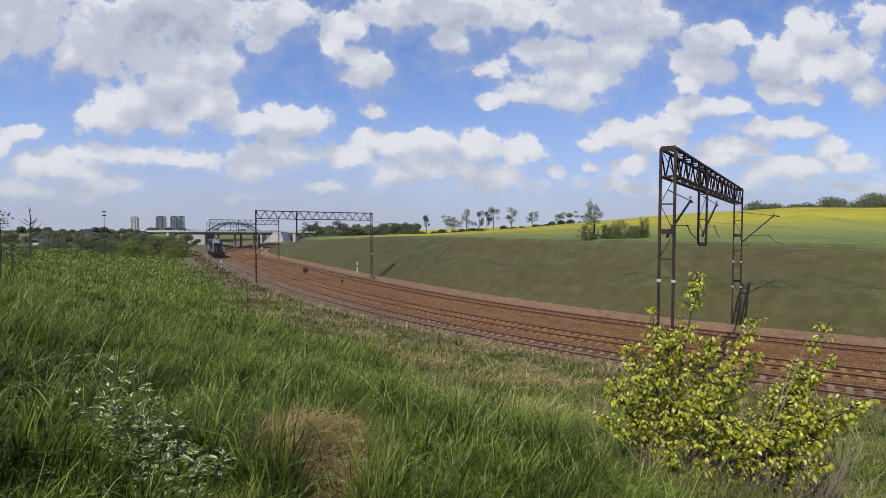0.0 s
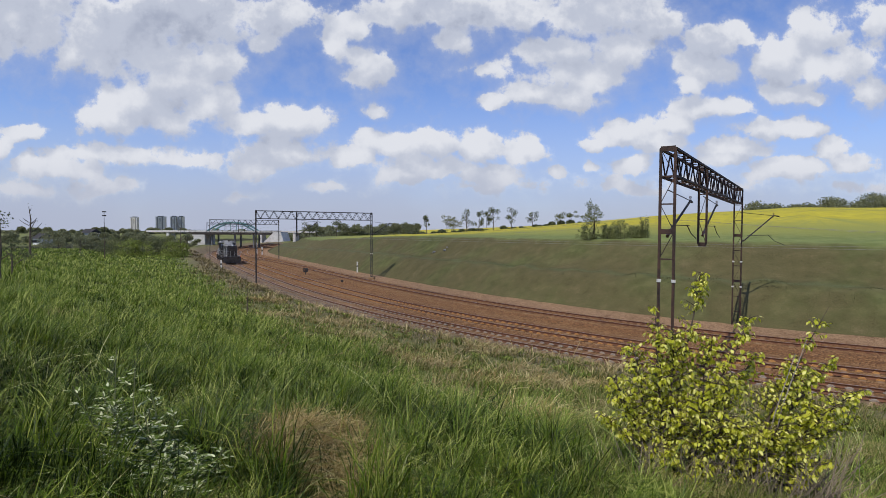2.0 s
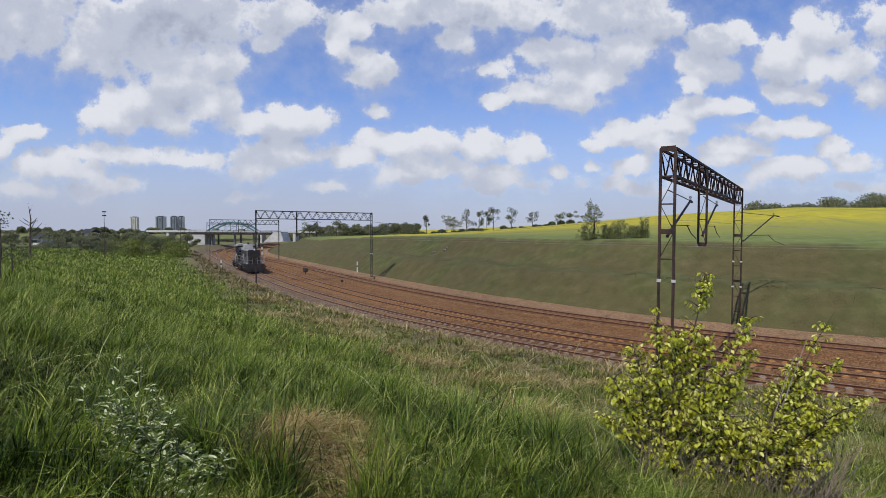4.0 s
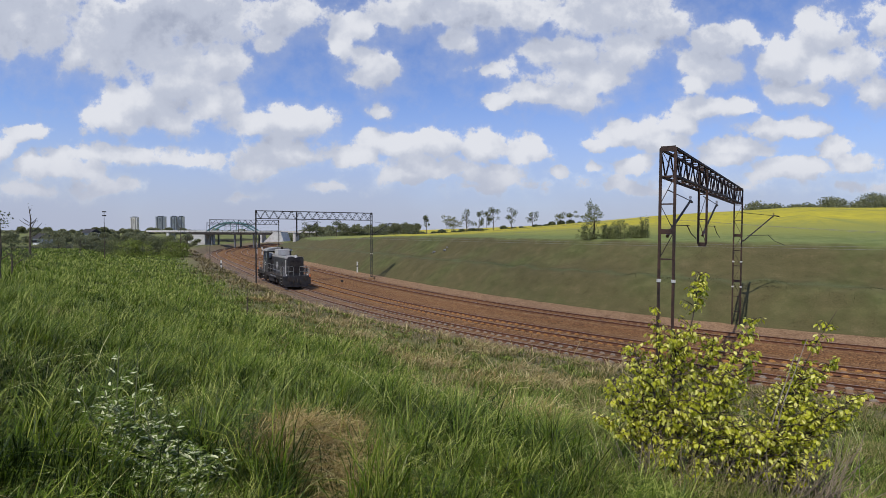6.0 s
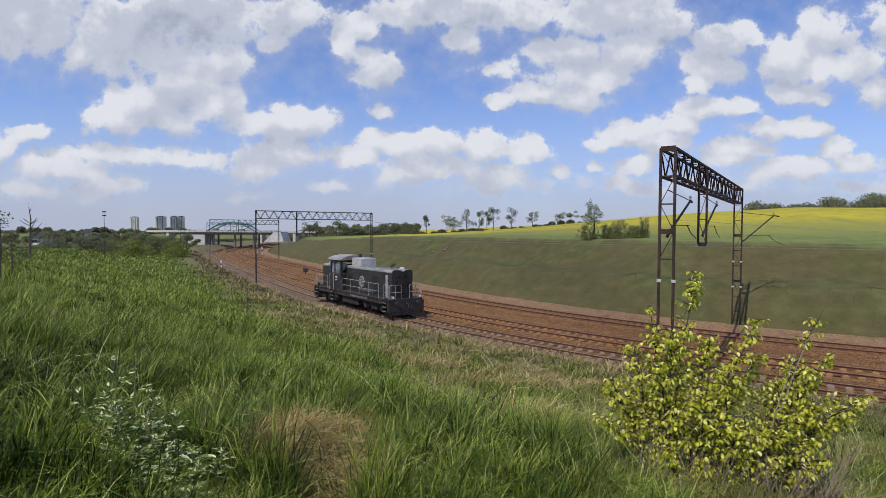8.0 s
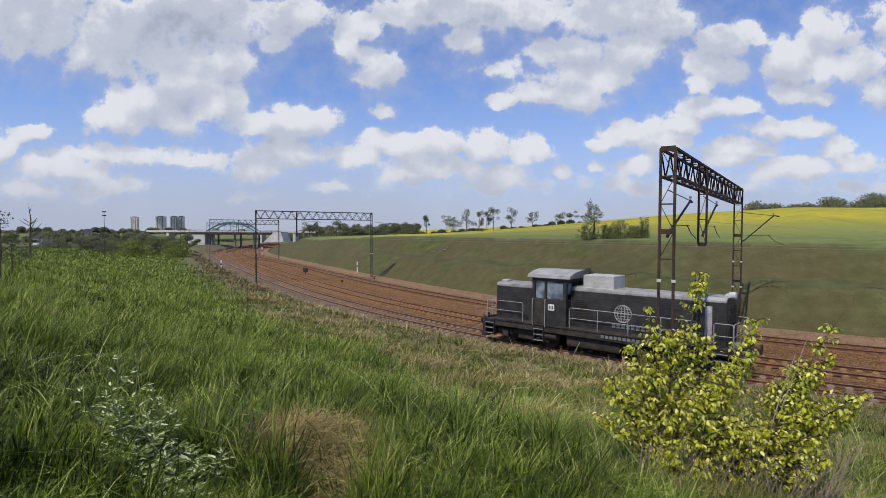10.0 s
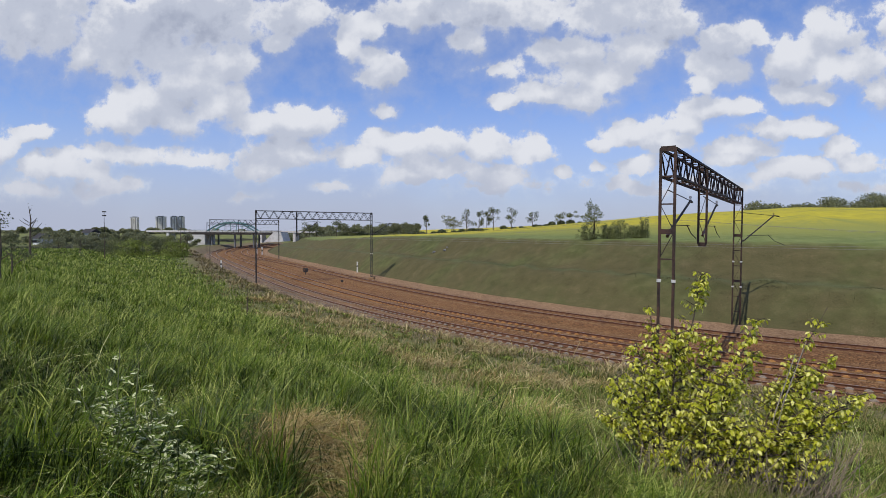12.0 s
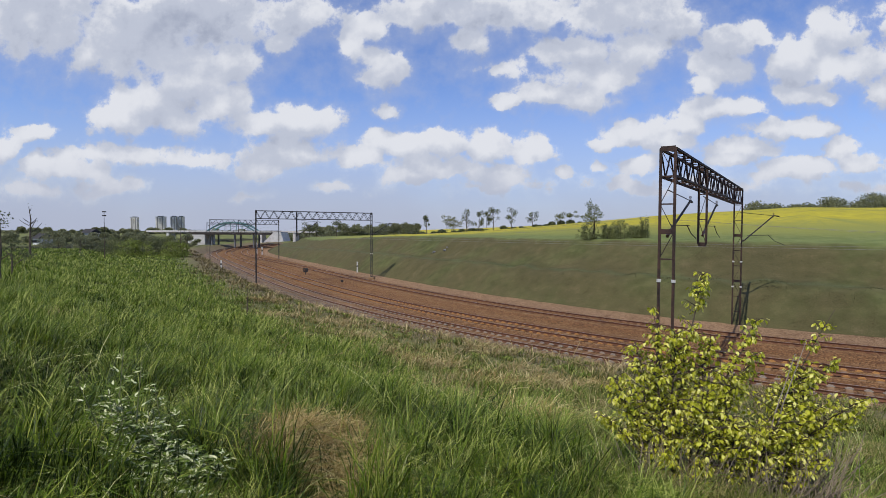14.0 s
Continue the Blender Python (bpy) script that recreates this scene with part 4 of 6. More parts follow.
def woods(name, label, t0, t1, d, height, step, seed, mat, sunk=0.0, leaf=0.42, per=1300):
    """A far strip of wood, uneven along its top."""
    rs = np.random.RandomState(seed)
    blobs = []
    for t in np.arange(t0, t1, step):
        dd = d * rs.uniform(0.95, 1.08)
        x, y = t * dd, dd
        z = land_z(x, y) - sunk
        h = height * rs.uniform(0.65, 1.15)
        for k in range(3):
            blobs.append(((x + rs.uniform(-2, 2), y + rs.uniform(-3, 3), z + h * (0.2 + 0.28 * k)), (h * 0.36, h * 0.36, h * 0.24)))
    me = crown_mesh(name, rs, blobs, per * len(blobs) // 3, leaf, mat)
    tagged(new(name, me), label, "woods", kind="stuff")


def tower_block(t, d, w, h, seed):
    x, y = t * d, d
    root = thing("tower_block", "pale distant high-rise block with dark window bands", "building", Matrix.Translation((x, y, land_z(x, y) - 8)), "distant tower blocks")
    h += 8
    bm = bmesh.new()
    box(bm, (-w / 2, -6, 0), (w / 2, 6, h))
    part("wall", bm, CONCRETE, root)
    bm = bmesh.new()
    box(bm, (-w * 0.3, -4, h), (w * 0.3, 4, h + 2.5))
    box(bm, (-w / 2 - 0.3, -6.3, h - 0.02), (w / 2 + 0.3, 6.3, h + 0.6))
    part("roof", bm, DULL, root, "grey flat roof with a lift house")
    for i in range(2):
        bm = bmesh.new()
        cx = (-0.28, 0.28)[i] * w
        box(bm, (cx - w * 0.09, -6.12, 1), (cx + w * 0.09, -6.0, h - 1))
        part("stair_strip", bm, DULL, root, "dark vertical strip of windows")
    for k in range(int((h - 14) / 3)):
        bm = bmesh.new()
        z = 12 + k * 3
        box(bm, (-w * 0.14, -6.08, z), (w * 0.14, -6.0, z + 1.3))
        part("window", bm, DULL, root)


def road_bridge():
    d0 = 205.0
    root = thing("road_bridge", "low concrete road bridge crossing the railway", "bridge", Matrix.Translation((-81.5, d0, 0)))
    bm = bmesh.new()
    box(bm, (-13.5, -4.5, 4.8), (22, 4.5, 5.7), 0.05)
    # the deck's shade is painted in by this near-black material
    part("deck", bm, GRIME_DECK_SHADE, root, "concrete deck with its shade put into a dark colour")
    bm = bmesh.new()
    for x in np.arange(-13.5, 22.1, 2.0):
        tube(bm, [(x, -4.3, 5.7), (x, -4.3, 6.5)], 0.05, 6)
    for z in (6.1, 6.5):
        tube(bm, [(-13.5, -4.3, z), (22, -4.3, z)], 0.05, 6)
    part("railing", bm, STEEL2, root)
    for x in (-4.0, 4.5, 11.5):
        for y in (-3, 3):
            bm = bmesh.new()
            tube(bm, [(x, y, -0.5), (x, y, 5.25)], 0.35, 12)
            part("pier", bm, DULL, root)
    for k, x in ((-1, -6.0), (1, 15.5)):
        bm = bmesh.new()
        vs = [(x, -4.6, 2.0), (x + k * 7.5, -4.6, 2.4), (x + k * 6.4, -4.6, 5.9), (x + k * 4.0, -4.6, 5.9)] if k > 0 else [(x, -4.6, -0.2), (x - 6.5, -4.6, 1.2), (x - 6.5, -4.6, 4.81), (x, -4.6, 4.81)]
        a = [bm.verts.new(v) for v in vs]
        b = [bm.verts.new((v[0], 4.6, v[2])) for v in vs]
        bm.faces.new(a if k > 0 else a[::-1])
        bm.faces.new(b[::-1] if k > 0 else b)
        for i in range(4):
            j = (i + 1) % 4
            f = (a[j], a[i], b[i], b[j])
            bm.faces.new(f if k > 0 else f[::-1])
        part("abutment", bm, CONCRETE, root, "pale concrete abutment slope")


def arch_bridge():
    d0 = 262.0
    root = thing("arch_bridge", "teal steel arch bridge behind the road bridge", "bridge", Matrix.Translation((-100.5, d0, 0)))
    bm = bmesh.new()
    box(bm, (-40, -3.5, 5.4), (40, 3.5, 6.3), 0.05)
    part("deck", bm, CONCRETE, root)
    for x in (-30, -14, 14, 30):
        bm = bmesh.new()
        box(bm, (x - 0.6, -3.2, -0.6), (x + 0.6, 3.2, 5.42), 0.05)
        part("pier", bm, CONCRETE, root)
    for y in (-3.4, 3.4):
        bm = bmesh.new()
        pts = [(x, y, 6.2 + 4.0 * (1 - (x / 11.0) ** 2)) for x in np.linspace(-11, 11, 17)]
        tube(bm, pts, 0.38, 8)
        arch = part("arch", bm, TEAL, root, "teal steel arch")
        for p in pts[2:-2:2]:
            bm = bmesh.new()
            tube(bm, [(p[0], y, 6.25), p], 0.08, 6)
            part("hanger", bm, TEAL, arch)


road_bridge()
arch_bridge()
for T, D, W, H in ((-0.564, 1500, 17, 40), (-0.516, 1500, 24, 42), (-0.492, 1450, 15, 41), (-0.479, 1450, 13, 41)):
    tower_block(T, D, W, H, 1)
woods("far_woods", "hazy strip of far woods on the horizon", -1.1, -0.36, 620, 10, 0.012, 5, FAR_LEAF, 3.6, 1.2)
woods("hedge_strip", "low olive hedge and scrub beyond the bank", -1.05, -0.455, 185, 4.2, 0.010, 15, FAR_LEAF, 0.7, 0.26, 1300)
woods("wood_strip", "dark green belt of trees behind the field", -0.285, -0.05, 300, 8.0, 0.006, 6, FAR_LEAF, 2.5)
woods("wood_strip_low", "low grey-green scrub on the field brow", -0.05, 0.26, 290, 5.0, 0.008, 7, WOOD_LEAF, 3.5)
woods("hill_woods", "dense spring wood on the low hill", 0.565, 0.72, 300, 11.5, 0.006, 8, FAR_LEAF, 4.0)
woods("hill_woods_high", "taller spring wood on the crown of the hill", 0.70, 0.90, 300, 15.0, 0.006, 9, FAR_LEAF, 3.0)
for i, (T, D, H, W, MT) in enumerate(((0.007, 255, 8.5, 7, FAR_LEAF), (0.022, 255, 7.5, 7, FAR_LEAF), (0.043, 262, 13.0, 6, WOOD_LEAF), (0.066, 262, 11.5, 4.5, WOOD_LEAF), (0.080, 262, 11.0, 4.5, WOOD_LEAF),
                                     (0.092, 262, 12.5, 7, WOOD_LEAF), (0.125, 262, 12.0, 7.5, WOOD_LEAF), (0.163, 265, 9.5, 6, WOOD_LEAF), (0.215, 270, 7.5, 7, FAR_LEAF), (0.235, 270, 6.5, 6, FAR_LEAF),
                                     (-0.030, 255, 10.5, 3.5, WOOD_LEAF), (-0.195, 250, 9.0, 6, WOOD_LEAF), (-0.245, 240, 9.0, 7, WOOD_LEAF), (-0.232, 245, 8.0, 5, WOOD_LEAF))):
    tree(T, D, H, W, 40 + i, MT, "slender airy tree on the skyline", 1300, sunk=1.5, leaf=0.17)
# bushes on the crest of the cutting
for i, (T, D, H, W) in enumerate(((0.268, 58.5, 1.7, 2.0), (0.300, 58.5, 1.6, 2.2), (0.326, 58, 2.0, 2.6), (0.349, 57.5, 1.4, 2.0), (0.370, 57, 2.3, 1.7))):
    bush(T, D, H, W, 70 + i, CREST_LEAF, "loose young bush on the crest of the cutting", 1500, group="crest bushes", leaf=0.07)
tree(0.277, 58.5, 4.1, 2.3, 69, CREST_LEAF, "slim young tree on the crest of the cutting", 1300, 0.1, group="crest bushes", leaf=0.07)
# bushes along the near bank towards the bridge
for i, (T, D, H, W, MT) in enumerate(((-0.486, 108, 3.0, 5, SPRING_LEAF), (-0.515, 116, 4.0, 6, CREST_LEAF), (-0.535, 112, 4.0, 6, WOOD_LEAF), (-0.558, 104, 3.6, 6, SPRING_LEAF), (-0.585, 112, 3.7, 6, CREST_LEAF),
                                     (-0.66, 130, 3.2, 5, FAR_LEAF), (-0.72, 140, 3.0, 6, FAR_LEAF), (-0.615, 120, 2.8, 5, WOOD_LEAF))):
    bush(T, D, H, W, 90 + i, MT, "rounded green bush on the bank top", 2600, group="bank bushes", leaf=0.13)
for i, (T, D, H, W, N) in enumerate(((-0.757, 62, 6.8, 3.0, 12), (-0.812, 24, 3.6, 1.9, 900), (-0.79, 30, 2.5, 1.8, 800), (-0.665, 95, 4.0, 1.6, 160), (-0.62, 90, 4.6, 1.0, 60), (-0.48, 110, 7.6, 3.0, 160), (-0.468, 110, 5.6, 2.5, 120))):
    tree(T, D, H, W, 120 + i, WOOD_LEAF, "thin half-bare young tree on the bank", N, group="bare young trees", leaf=0.045 if D < 60 else 0.07)
tree(-0.358, 27, 1.9, 0.5, 140, SPRING_LEAF, "thin upright sapling on the slope", 60, group="saplings", leaf=0.04)


# ---- grass, weeds and the shrub on the near bank ----
def grass_material(name, base, low, mid, tip, thin=0.35, patch=0.35, deep=False):
    """Blades darker at the foot, growth colour with dense-grass shade put in; tone by blade and by patch of meadow."""
    m = Nodes(name, 0.7, 0, 0.12)
    t, isl, big = m.attr("along"), m.island(), m.noise(patch, 4)
    tone = m.math("ADD", m.math("MULTIPLY", isl, 0.62), m.math("MULTIPLY", big, 0.62))
    # deep: darker blade and patch tones stand in for shade between clumps
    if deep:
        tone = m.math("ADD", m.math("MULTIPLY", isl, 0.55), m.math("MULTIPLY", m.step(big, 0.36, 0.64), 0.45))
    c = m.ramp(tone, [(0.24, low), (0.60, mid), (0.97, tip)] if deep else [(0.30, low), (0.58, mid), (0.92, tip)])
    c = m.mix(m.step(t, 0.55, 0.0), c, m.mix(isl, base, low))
    m.color(c)
    tr = m.add("ShaderNodeBsdfTranslucent", Color=c)
    mx = m.add("ShaderNodeMixShader", Fac=thin)
    m.tree.links.new(m.bsdf.outputs[0], mx.inputs[1])
    m.tree.links.new(tr.outputs[0], mx.inputs[2])
    m.tree.links.new(mx.outputs[0], m.tree.nodes["Material Output"].inputs[0])
    return m.mat


def glossy_grass(name, base, low, mid, tip, thin, patch, deep=False):
    mat = grass_material(name, base, low, mid, tip, thin, patch, deep)
    b = mat.node_tree.nodes["Principled BSDF"]
    b.inputs["Roughness"].default_value, b.inputs["Specular IOR Level"].default_value = 0.5, 0.22
    return mat


# near-black foot tones of TUSSOCK and LUSH carry shade low in the grass
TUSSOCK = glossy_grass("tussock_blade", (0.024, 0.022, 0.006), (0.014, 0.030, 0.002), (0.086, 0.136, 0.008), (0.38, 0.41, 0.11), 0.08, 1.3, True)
PALE = glossy_grass("pale_arching_blade", (0.08, 0.09, 0.03), (0.12, 0.16, 0.03), (0.24, 0.28, 0.08), (0.50, 0.50, 0.24), 0.15, 1.3)
STRAW = grass_material("brown_straw_blade", (0.09, 0.058, 0.020), (0.13, 0.088, 0.028), (0.27, 0.195, 0.066), (0.54, 0.44, 0.22), 0.15, 2.0)
SCRUB = grass_material("brown_scrub_blade", (0.05, 0.04, 0.02), (0.075, 0.065, 0.028), (0.14, 0.115, 0.055), (0.32, 0.27, 0.15), 0.15, 0.6)
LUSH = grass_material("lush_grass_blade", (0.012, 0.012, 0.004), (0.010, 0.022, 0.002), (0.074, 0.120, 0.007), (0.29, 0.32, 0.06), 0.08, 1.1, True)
SHORT = grass_material("slope_grass_blade", (0.08, 0.065, 0.025), (0.060, 0.085, 0.015), (0.130, 0.160, 0.032), (0.33, 0.30, 0.12))
FARGRASS = grass_material("far_slope_blade", (0.075, 0.072, 0.036), (0.060, 0.065, 0.027), (0.086, 0.090, 0.040), (0.13, 0.12, 0.064), 0.3, 0.12)
BANK = glossy_grass("bank_grass_blade", (0.035, 0.034, 0.010), (0.045, 0.084, 0.007), (0.135, 0.205, 0.017), (0.42, 0.46, 0.13), 0.22, 0.5)
DRY = grass_material("dry_grass_blade", (0.15, 0.105, 0.05), (0.16, 0.120, 0.050), (0.29, 0.23, 0.105), (0.52, 0.45, 0.25), 0.2)
SILVER_LEAF = leaf_material("silvery_weed_leaf", (0.050, 0.085, 0.010), (0.12, 0.17, 0.030), (0.60, 0.63, 0.40), 0.2, 0.7)
SHRUB_LEAF = leaf_material("yellow_green_shrub_leaf", (0.28, 0.30, 0.018), (0.54, 0.55, 0.05), (0.84, 0.81, 0.27), 0.40, 0.5)


SWAYS = []


def blades(rs, x, y, h, w, bend, wind=0.55, flat=0.0, dz=0.0):
    """Vertices, faces and growth value of many three-sided bent blades."""
    n = len(x)
    z = land(x, y)[0] - 0.02 + dz
    a = rs.uniform(0, math.tau, n)
    side = np.stack([np.cos(a), np.sin(a), np.zeros(n)], -1) * (w / 2)[:, None]
    b = rs.uniform(0, math.tau, n)
    dirn = np.stack([np.cos(b) + wind * 0.7, np.sin(b) + 0.1, np.zeros(n)], -1)
    dirn /= np.linalg.norm(dirn, axis=1)[:, None]
    up = np.array([0, 0, 1.0])
    bend, h = bend[:, None], h[:, None]
    p0 = np.stack([x, y, z], -1)
    p1 = p0 + up * h * (0.55 - flat * 0.3) + dirn * h * bend * 0.28
    p2 = p1 + up * h * np.clip(0.48 - bend * 0.42 - flat * 0.4, -0.2, 1) + dirn * h * bend * 0.62
    v = np.stack([p0 - side, p0 + side, p1 - side * 0.8, p1 + side * 0.8, p2], 1).reshape(-1, 3)
    k = np.arange(n)[:, None] * 5
    f = np.concatenate([k + np.array([[0, 1, 3]]), k + np.array([[0, 3, 2]]), k + np.array([[2, 3, 4]])], 0)
    return v, f, np.tile([0, 0, 0.55, 0.55, 1.0], n)


def meadow(name, label, mat, seed, n, near, far, t0, t1, keep, height, width, bend=(0.2, 1.0), flat=0.0, power=1.5):
    rs = np.random.RandomState(seed)
    q = 1 - power
    r = (rs.uniform(0, 1, n) * (far ** q - near ** q) + near ** q) ** (1 / q)
    t = rs.uniform(t0, t1, n)
    x, y = t * r, r
    x, y = x + rs.normal(0, 0.05, n), y + rs.normal(0, 0.05, n)
    u, _ = offsets(x, y)
    ok = keep(x, y, -u, rs) & (np.hypot(x, y) > 1.3)
    x, y, r, u = x[ok], y[ok], r[ok], u[ok]
    h = height(x, y, -u, rs)
    w = np.maximum(width * rs.uniform(0.6, 1.4, len(x)), r * 0.0012)
    v, f, al = blades(rs, x, y, h, w, rs.uniform(*bend, len(x)), flat=flat)
    tagged(new(name, sheet(name, v, f, mat, {"along": al})), label, "grass", kind="stuff")


BARE = ((-1.25, 5.0, 0.45), (2.3, 4.6, 0.3), (-1.05, 4.35, 0.34), (-0.95, 3.8, 0.22), (-2.35, 4.2, 0.34), (-1.75, 3.75, 0.36), (-1.62, 3.35, 0.30), (-2.1, 3.6, 0.25), (-9.1, 12.5, 0.7))


def open_spots(x, y, rs):
    """Thins the tall grass where tufts and weeds stand."""
    ok = np.ones(len(x), bool)
    for a, b, r in BARE:
        ok &= (np.hypot(x - a, y - b) > r * rs.uniform(0.6, 1.1, len(x))) | (rs.uniform(0, 1, len(x)) < 0.12)
    return ok


def hollow(x, y):
    """1 in the gaps between the clumps of near grass."""
    return smooth(waves(x, y, 0.85, 310) + 0.5 * waves(x, y, 0.4, 311), -0.05, -0.45) * smooth(y, 16, 9) * smooth(-x, -1.2, 0.2)


def lushness(x, y, n):
    """Where the tall green grass stands: the bank's top and the hollow before the camera."""
    return smooth(n + 2.0 * waves(x, y, 3.0, 21) + 6.0 * smooth(-x, -0.5, 5) + 6.0 * smooth(-x, 5, 20) - 4.0 * smooth(x, 0.7, 1.8), 18.5, 23.5)


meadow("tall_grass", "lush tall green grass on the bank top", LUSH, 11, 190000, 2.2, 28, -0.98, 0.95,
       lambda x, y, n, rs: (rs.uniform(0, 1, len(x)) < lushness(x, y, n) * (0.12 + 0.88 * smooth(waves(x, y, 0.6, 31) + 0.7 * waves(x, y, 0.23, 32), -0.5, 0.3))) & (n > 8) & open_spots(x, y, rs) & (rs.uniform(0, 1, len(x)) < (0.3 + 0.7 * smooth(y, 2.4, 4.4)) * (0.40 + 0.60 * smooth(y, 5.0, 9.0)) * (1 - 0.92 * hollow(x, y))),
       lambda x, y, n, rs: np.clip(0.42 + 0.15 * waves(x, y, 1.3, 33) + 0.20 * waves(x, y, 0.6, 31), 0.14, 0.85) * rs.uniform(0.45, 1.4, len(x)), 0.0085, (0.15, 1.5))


def meadow_behind():
    """The same grass all round the camera and behind it."""
    rs = np.random.RandomState(19)
    n = 110000
    r, a = 0.25 * (30 / 0.25) ** rs.uniform(0, 1, n), rs.uniform(0, math.tau, n)
    x, y = np.sin(a) * r, np.cos(a) * r
    u, _ = offsets(x, y)
    ok = (u < -2.2) & ((y < 2.7) | (np.abs(x / np.maximum(y, 0.1)) > 0.98))
    x, y, r = x[ok], y[ok], r[ok]
    h = np.clip(0.36 + 0.12 * waves(x, y, 1.3, 33), 0.14, 0.6) * rs.uniform(0.5, 1.3, len(x)) * (1 - 0.6 * smooth(y, -0.8, 0.2) * smooth(-np.abs(x), -3.5, -1.5))
    v, f, al = blades(rs, x, y, h, np.maximum(0.009, r * 0.0022), rs.uniform(0.2, 1.4, len(x)))
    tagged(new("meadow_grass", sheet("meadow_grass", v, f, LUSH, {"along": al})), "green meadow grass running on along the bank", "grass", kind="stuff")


meadow_behind()
meadow("bank_grass", "tall green grass running along the bank top", BANK, 15, 215000, 8, 130, -0.98, 0.2,
       lambda x, y, n, rs: (rs.uniform(0, 1, len(x)) < lushness(x, y, n)) & (n > 6.5 + 1.5 * smooth(y, 40, 75)),
       lambda x, y, n, rs: (0.46 + 0.16 * waves(x, y, 2.3, 39)) * rs.uniform(0.5, 1.3, len(x)), 0.015, (0.2, 1.2), power=1.05)
meadow("slope_grass", "short mixed grass on the slope to the tracks", SHORT, 12, 230000, 2.5, 75, -0.62, 0.95,
       lambda x, y, n, rs: (rs.uniform(0, 1, len(x)) < (1 - 0.75 * lushness(x, y, n)) * (0.35 + 0.65 * smooth(waves(x, y, 1.6, 35), -0.5, 0.2))) & (n > 1.75 + rs.uniform(0, 1.3, len(x))),
       lambda x, y, n, rs: (0.26 + 0.11 * waves(x, y, 1.7, 37)) * rs.uniform(0.5, 1.35, len(x)), 0.0075, power=1.3)
meadow("dry_grass", "dead straw-coloured grass in tangled patches", DRY, 13, 125000, 2.2, 120, -0.98, 0.95,
       lambda x, y, n, rs: (rs.uniform(0, 1, len(x)) < np.clip(0.05 + 0.45 * smooth(waves(x, y, 2.4, 41), 0.2, 0.8) * (1 - 0.8 * lushness(x, y, n)) + 0.75 * smooth(n, 6.5, 2.5), 0, 1)) & (n > 1.7),
       lambda x, y, n, rs: (0.28 + 0.12 * smooth(n, 7, 3)) * rs.uniform(0.4, 1.5, len(x)), 0.0045, (0.6, 1.5), flat=0.35, power=1.3)


meadow("far_slope_grass", "short olive grass on the far cutting slope", FARGRASS, 14, 120000, 30, 90, -0.4, 0.95,
       lambda x, y, n, rs: (n < -13.6) & (n > -24.5) & (rs.uniform(0, 1, len(x)) < 0.35 + 0.65 * smooth(waves(x, y, 3.5, 45), -0.4, 0.3)),
       lambda x, y, n, rs: (0.065 + 0.025 * waves(x, y, 2.5, 47)) * rs.uniform(0.4, 1.4, len(x)), 0.02, power=1.01)

meadow("dry_stalks", "pale dead stalks standing in clusters on the slope", DRY, 16, 48000, 5, 45, -0.5, 0.8,
       lambda x, y, n, rs: (n > 1.9) & (n < 21) & (rs.uniform(0, 1, len(x)) < smooth(waves(x, y, 1.9, 64) + 0.8 * smooth(n, 6, 3), 0.12, 0.6) * (1 - 0.6 * lushness(x, y, n))),
       lambda x, y, n, rs: (0.42 + 0.14 * smooth(n, 6, 3)) * rs.uniform(0.35, 1.4, len(x)), 0.008, (0.3, 1.4), flat=0.1, power=1.1)


def tuft(x0, y0, radius, height, n, seed, mat, label, bend=(0.8, 1.6), name="grass_tuft", width=0.004):
    rs = np.random.RandomState(seed)
    a, r = rs.uniform(0, math.tau, n), radius * np.sqrt(rs.uniform(0, 1, n))
    x, y = r * np.cos(a), r * np.sin(a)
    dome = np.sqrt(np.clip(1 - (r / radius) ** 2, 0.05, 1))
    v, f, al = blades(rs, x + x0, y + y0, height * (0.35 + 0.65 * dome) * rs.uniform(0.6, 1.2, n), np.full(n, width) * rs.uniform(0.6, 1.4, n), rs.uniform(*bend, n), wind=0.7)
    z = land_z(x0, y0)
    ob = new(name, sheet(name, v - np.array([x0, y0, z]), f, mat, {"along": al}))
    ob.location = (x0, y0, z)
    SWAYS.append((ob, Vector((x0, y0, z)), seed * 1.0, 0.9))
    return tagged(ob, label, "grass tuft", kind="stuff")


tuft(-9.1, 12.5, 0.7, 0.40, 1800, 52, DRY, "pale dry tuft of grass on the bank", width=0.010)
tuft(1.45, 3.9, 0.5, 0.42, 1300, 53, BANK, "long green tuft of grass under the shrub", (0.5, 1.3), width=0.007)
tuft(0.75, 3.2, 0.6, 0.50, 1700, 54, BANK, "long arching green grass tuft", (0.5, 1.4), width=0.007)
tuft(-0.20, 3.0, 0.4, 0.42, 1100, 55, LUSH, "long arching green grass tuft", (0.5, 1.4), width=0.007)
tuft(1.55, 4.35, 0.45, 0.30, 900, 57, BANK, "short green grass at the shrub's foot", (0.4, 1.3), width=0.007)
tuft(1.25, 4.9, 0.5, 0.26, 700, 58, DRY, "short straw beside the shrub", width=0.006)
tuft(2.15, 4.75, 0.45, 0.35, 1800, 56, DRY, "dead stalks and straw at the shrub's foot")


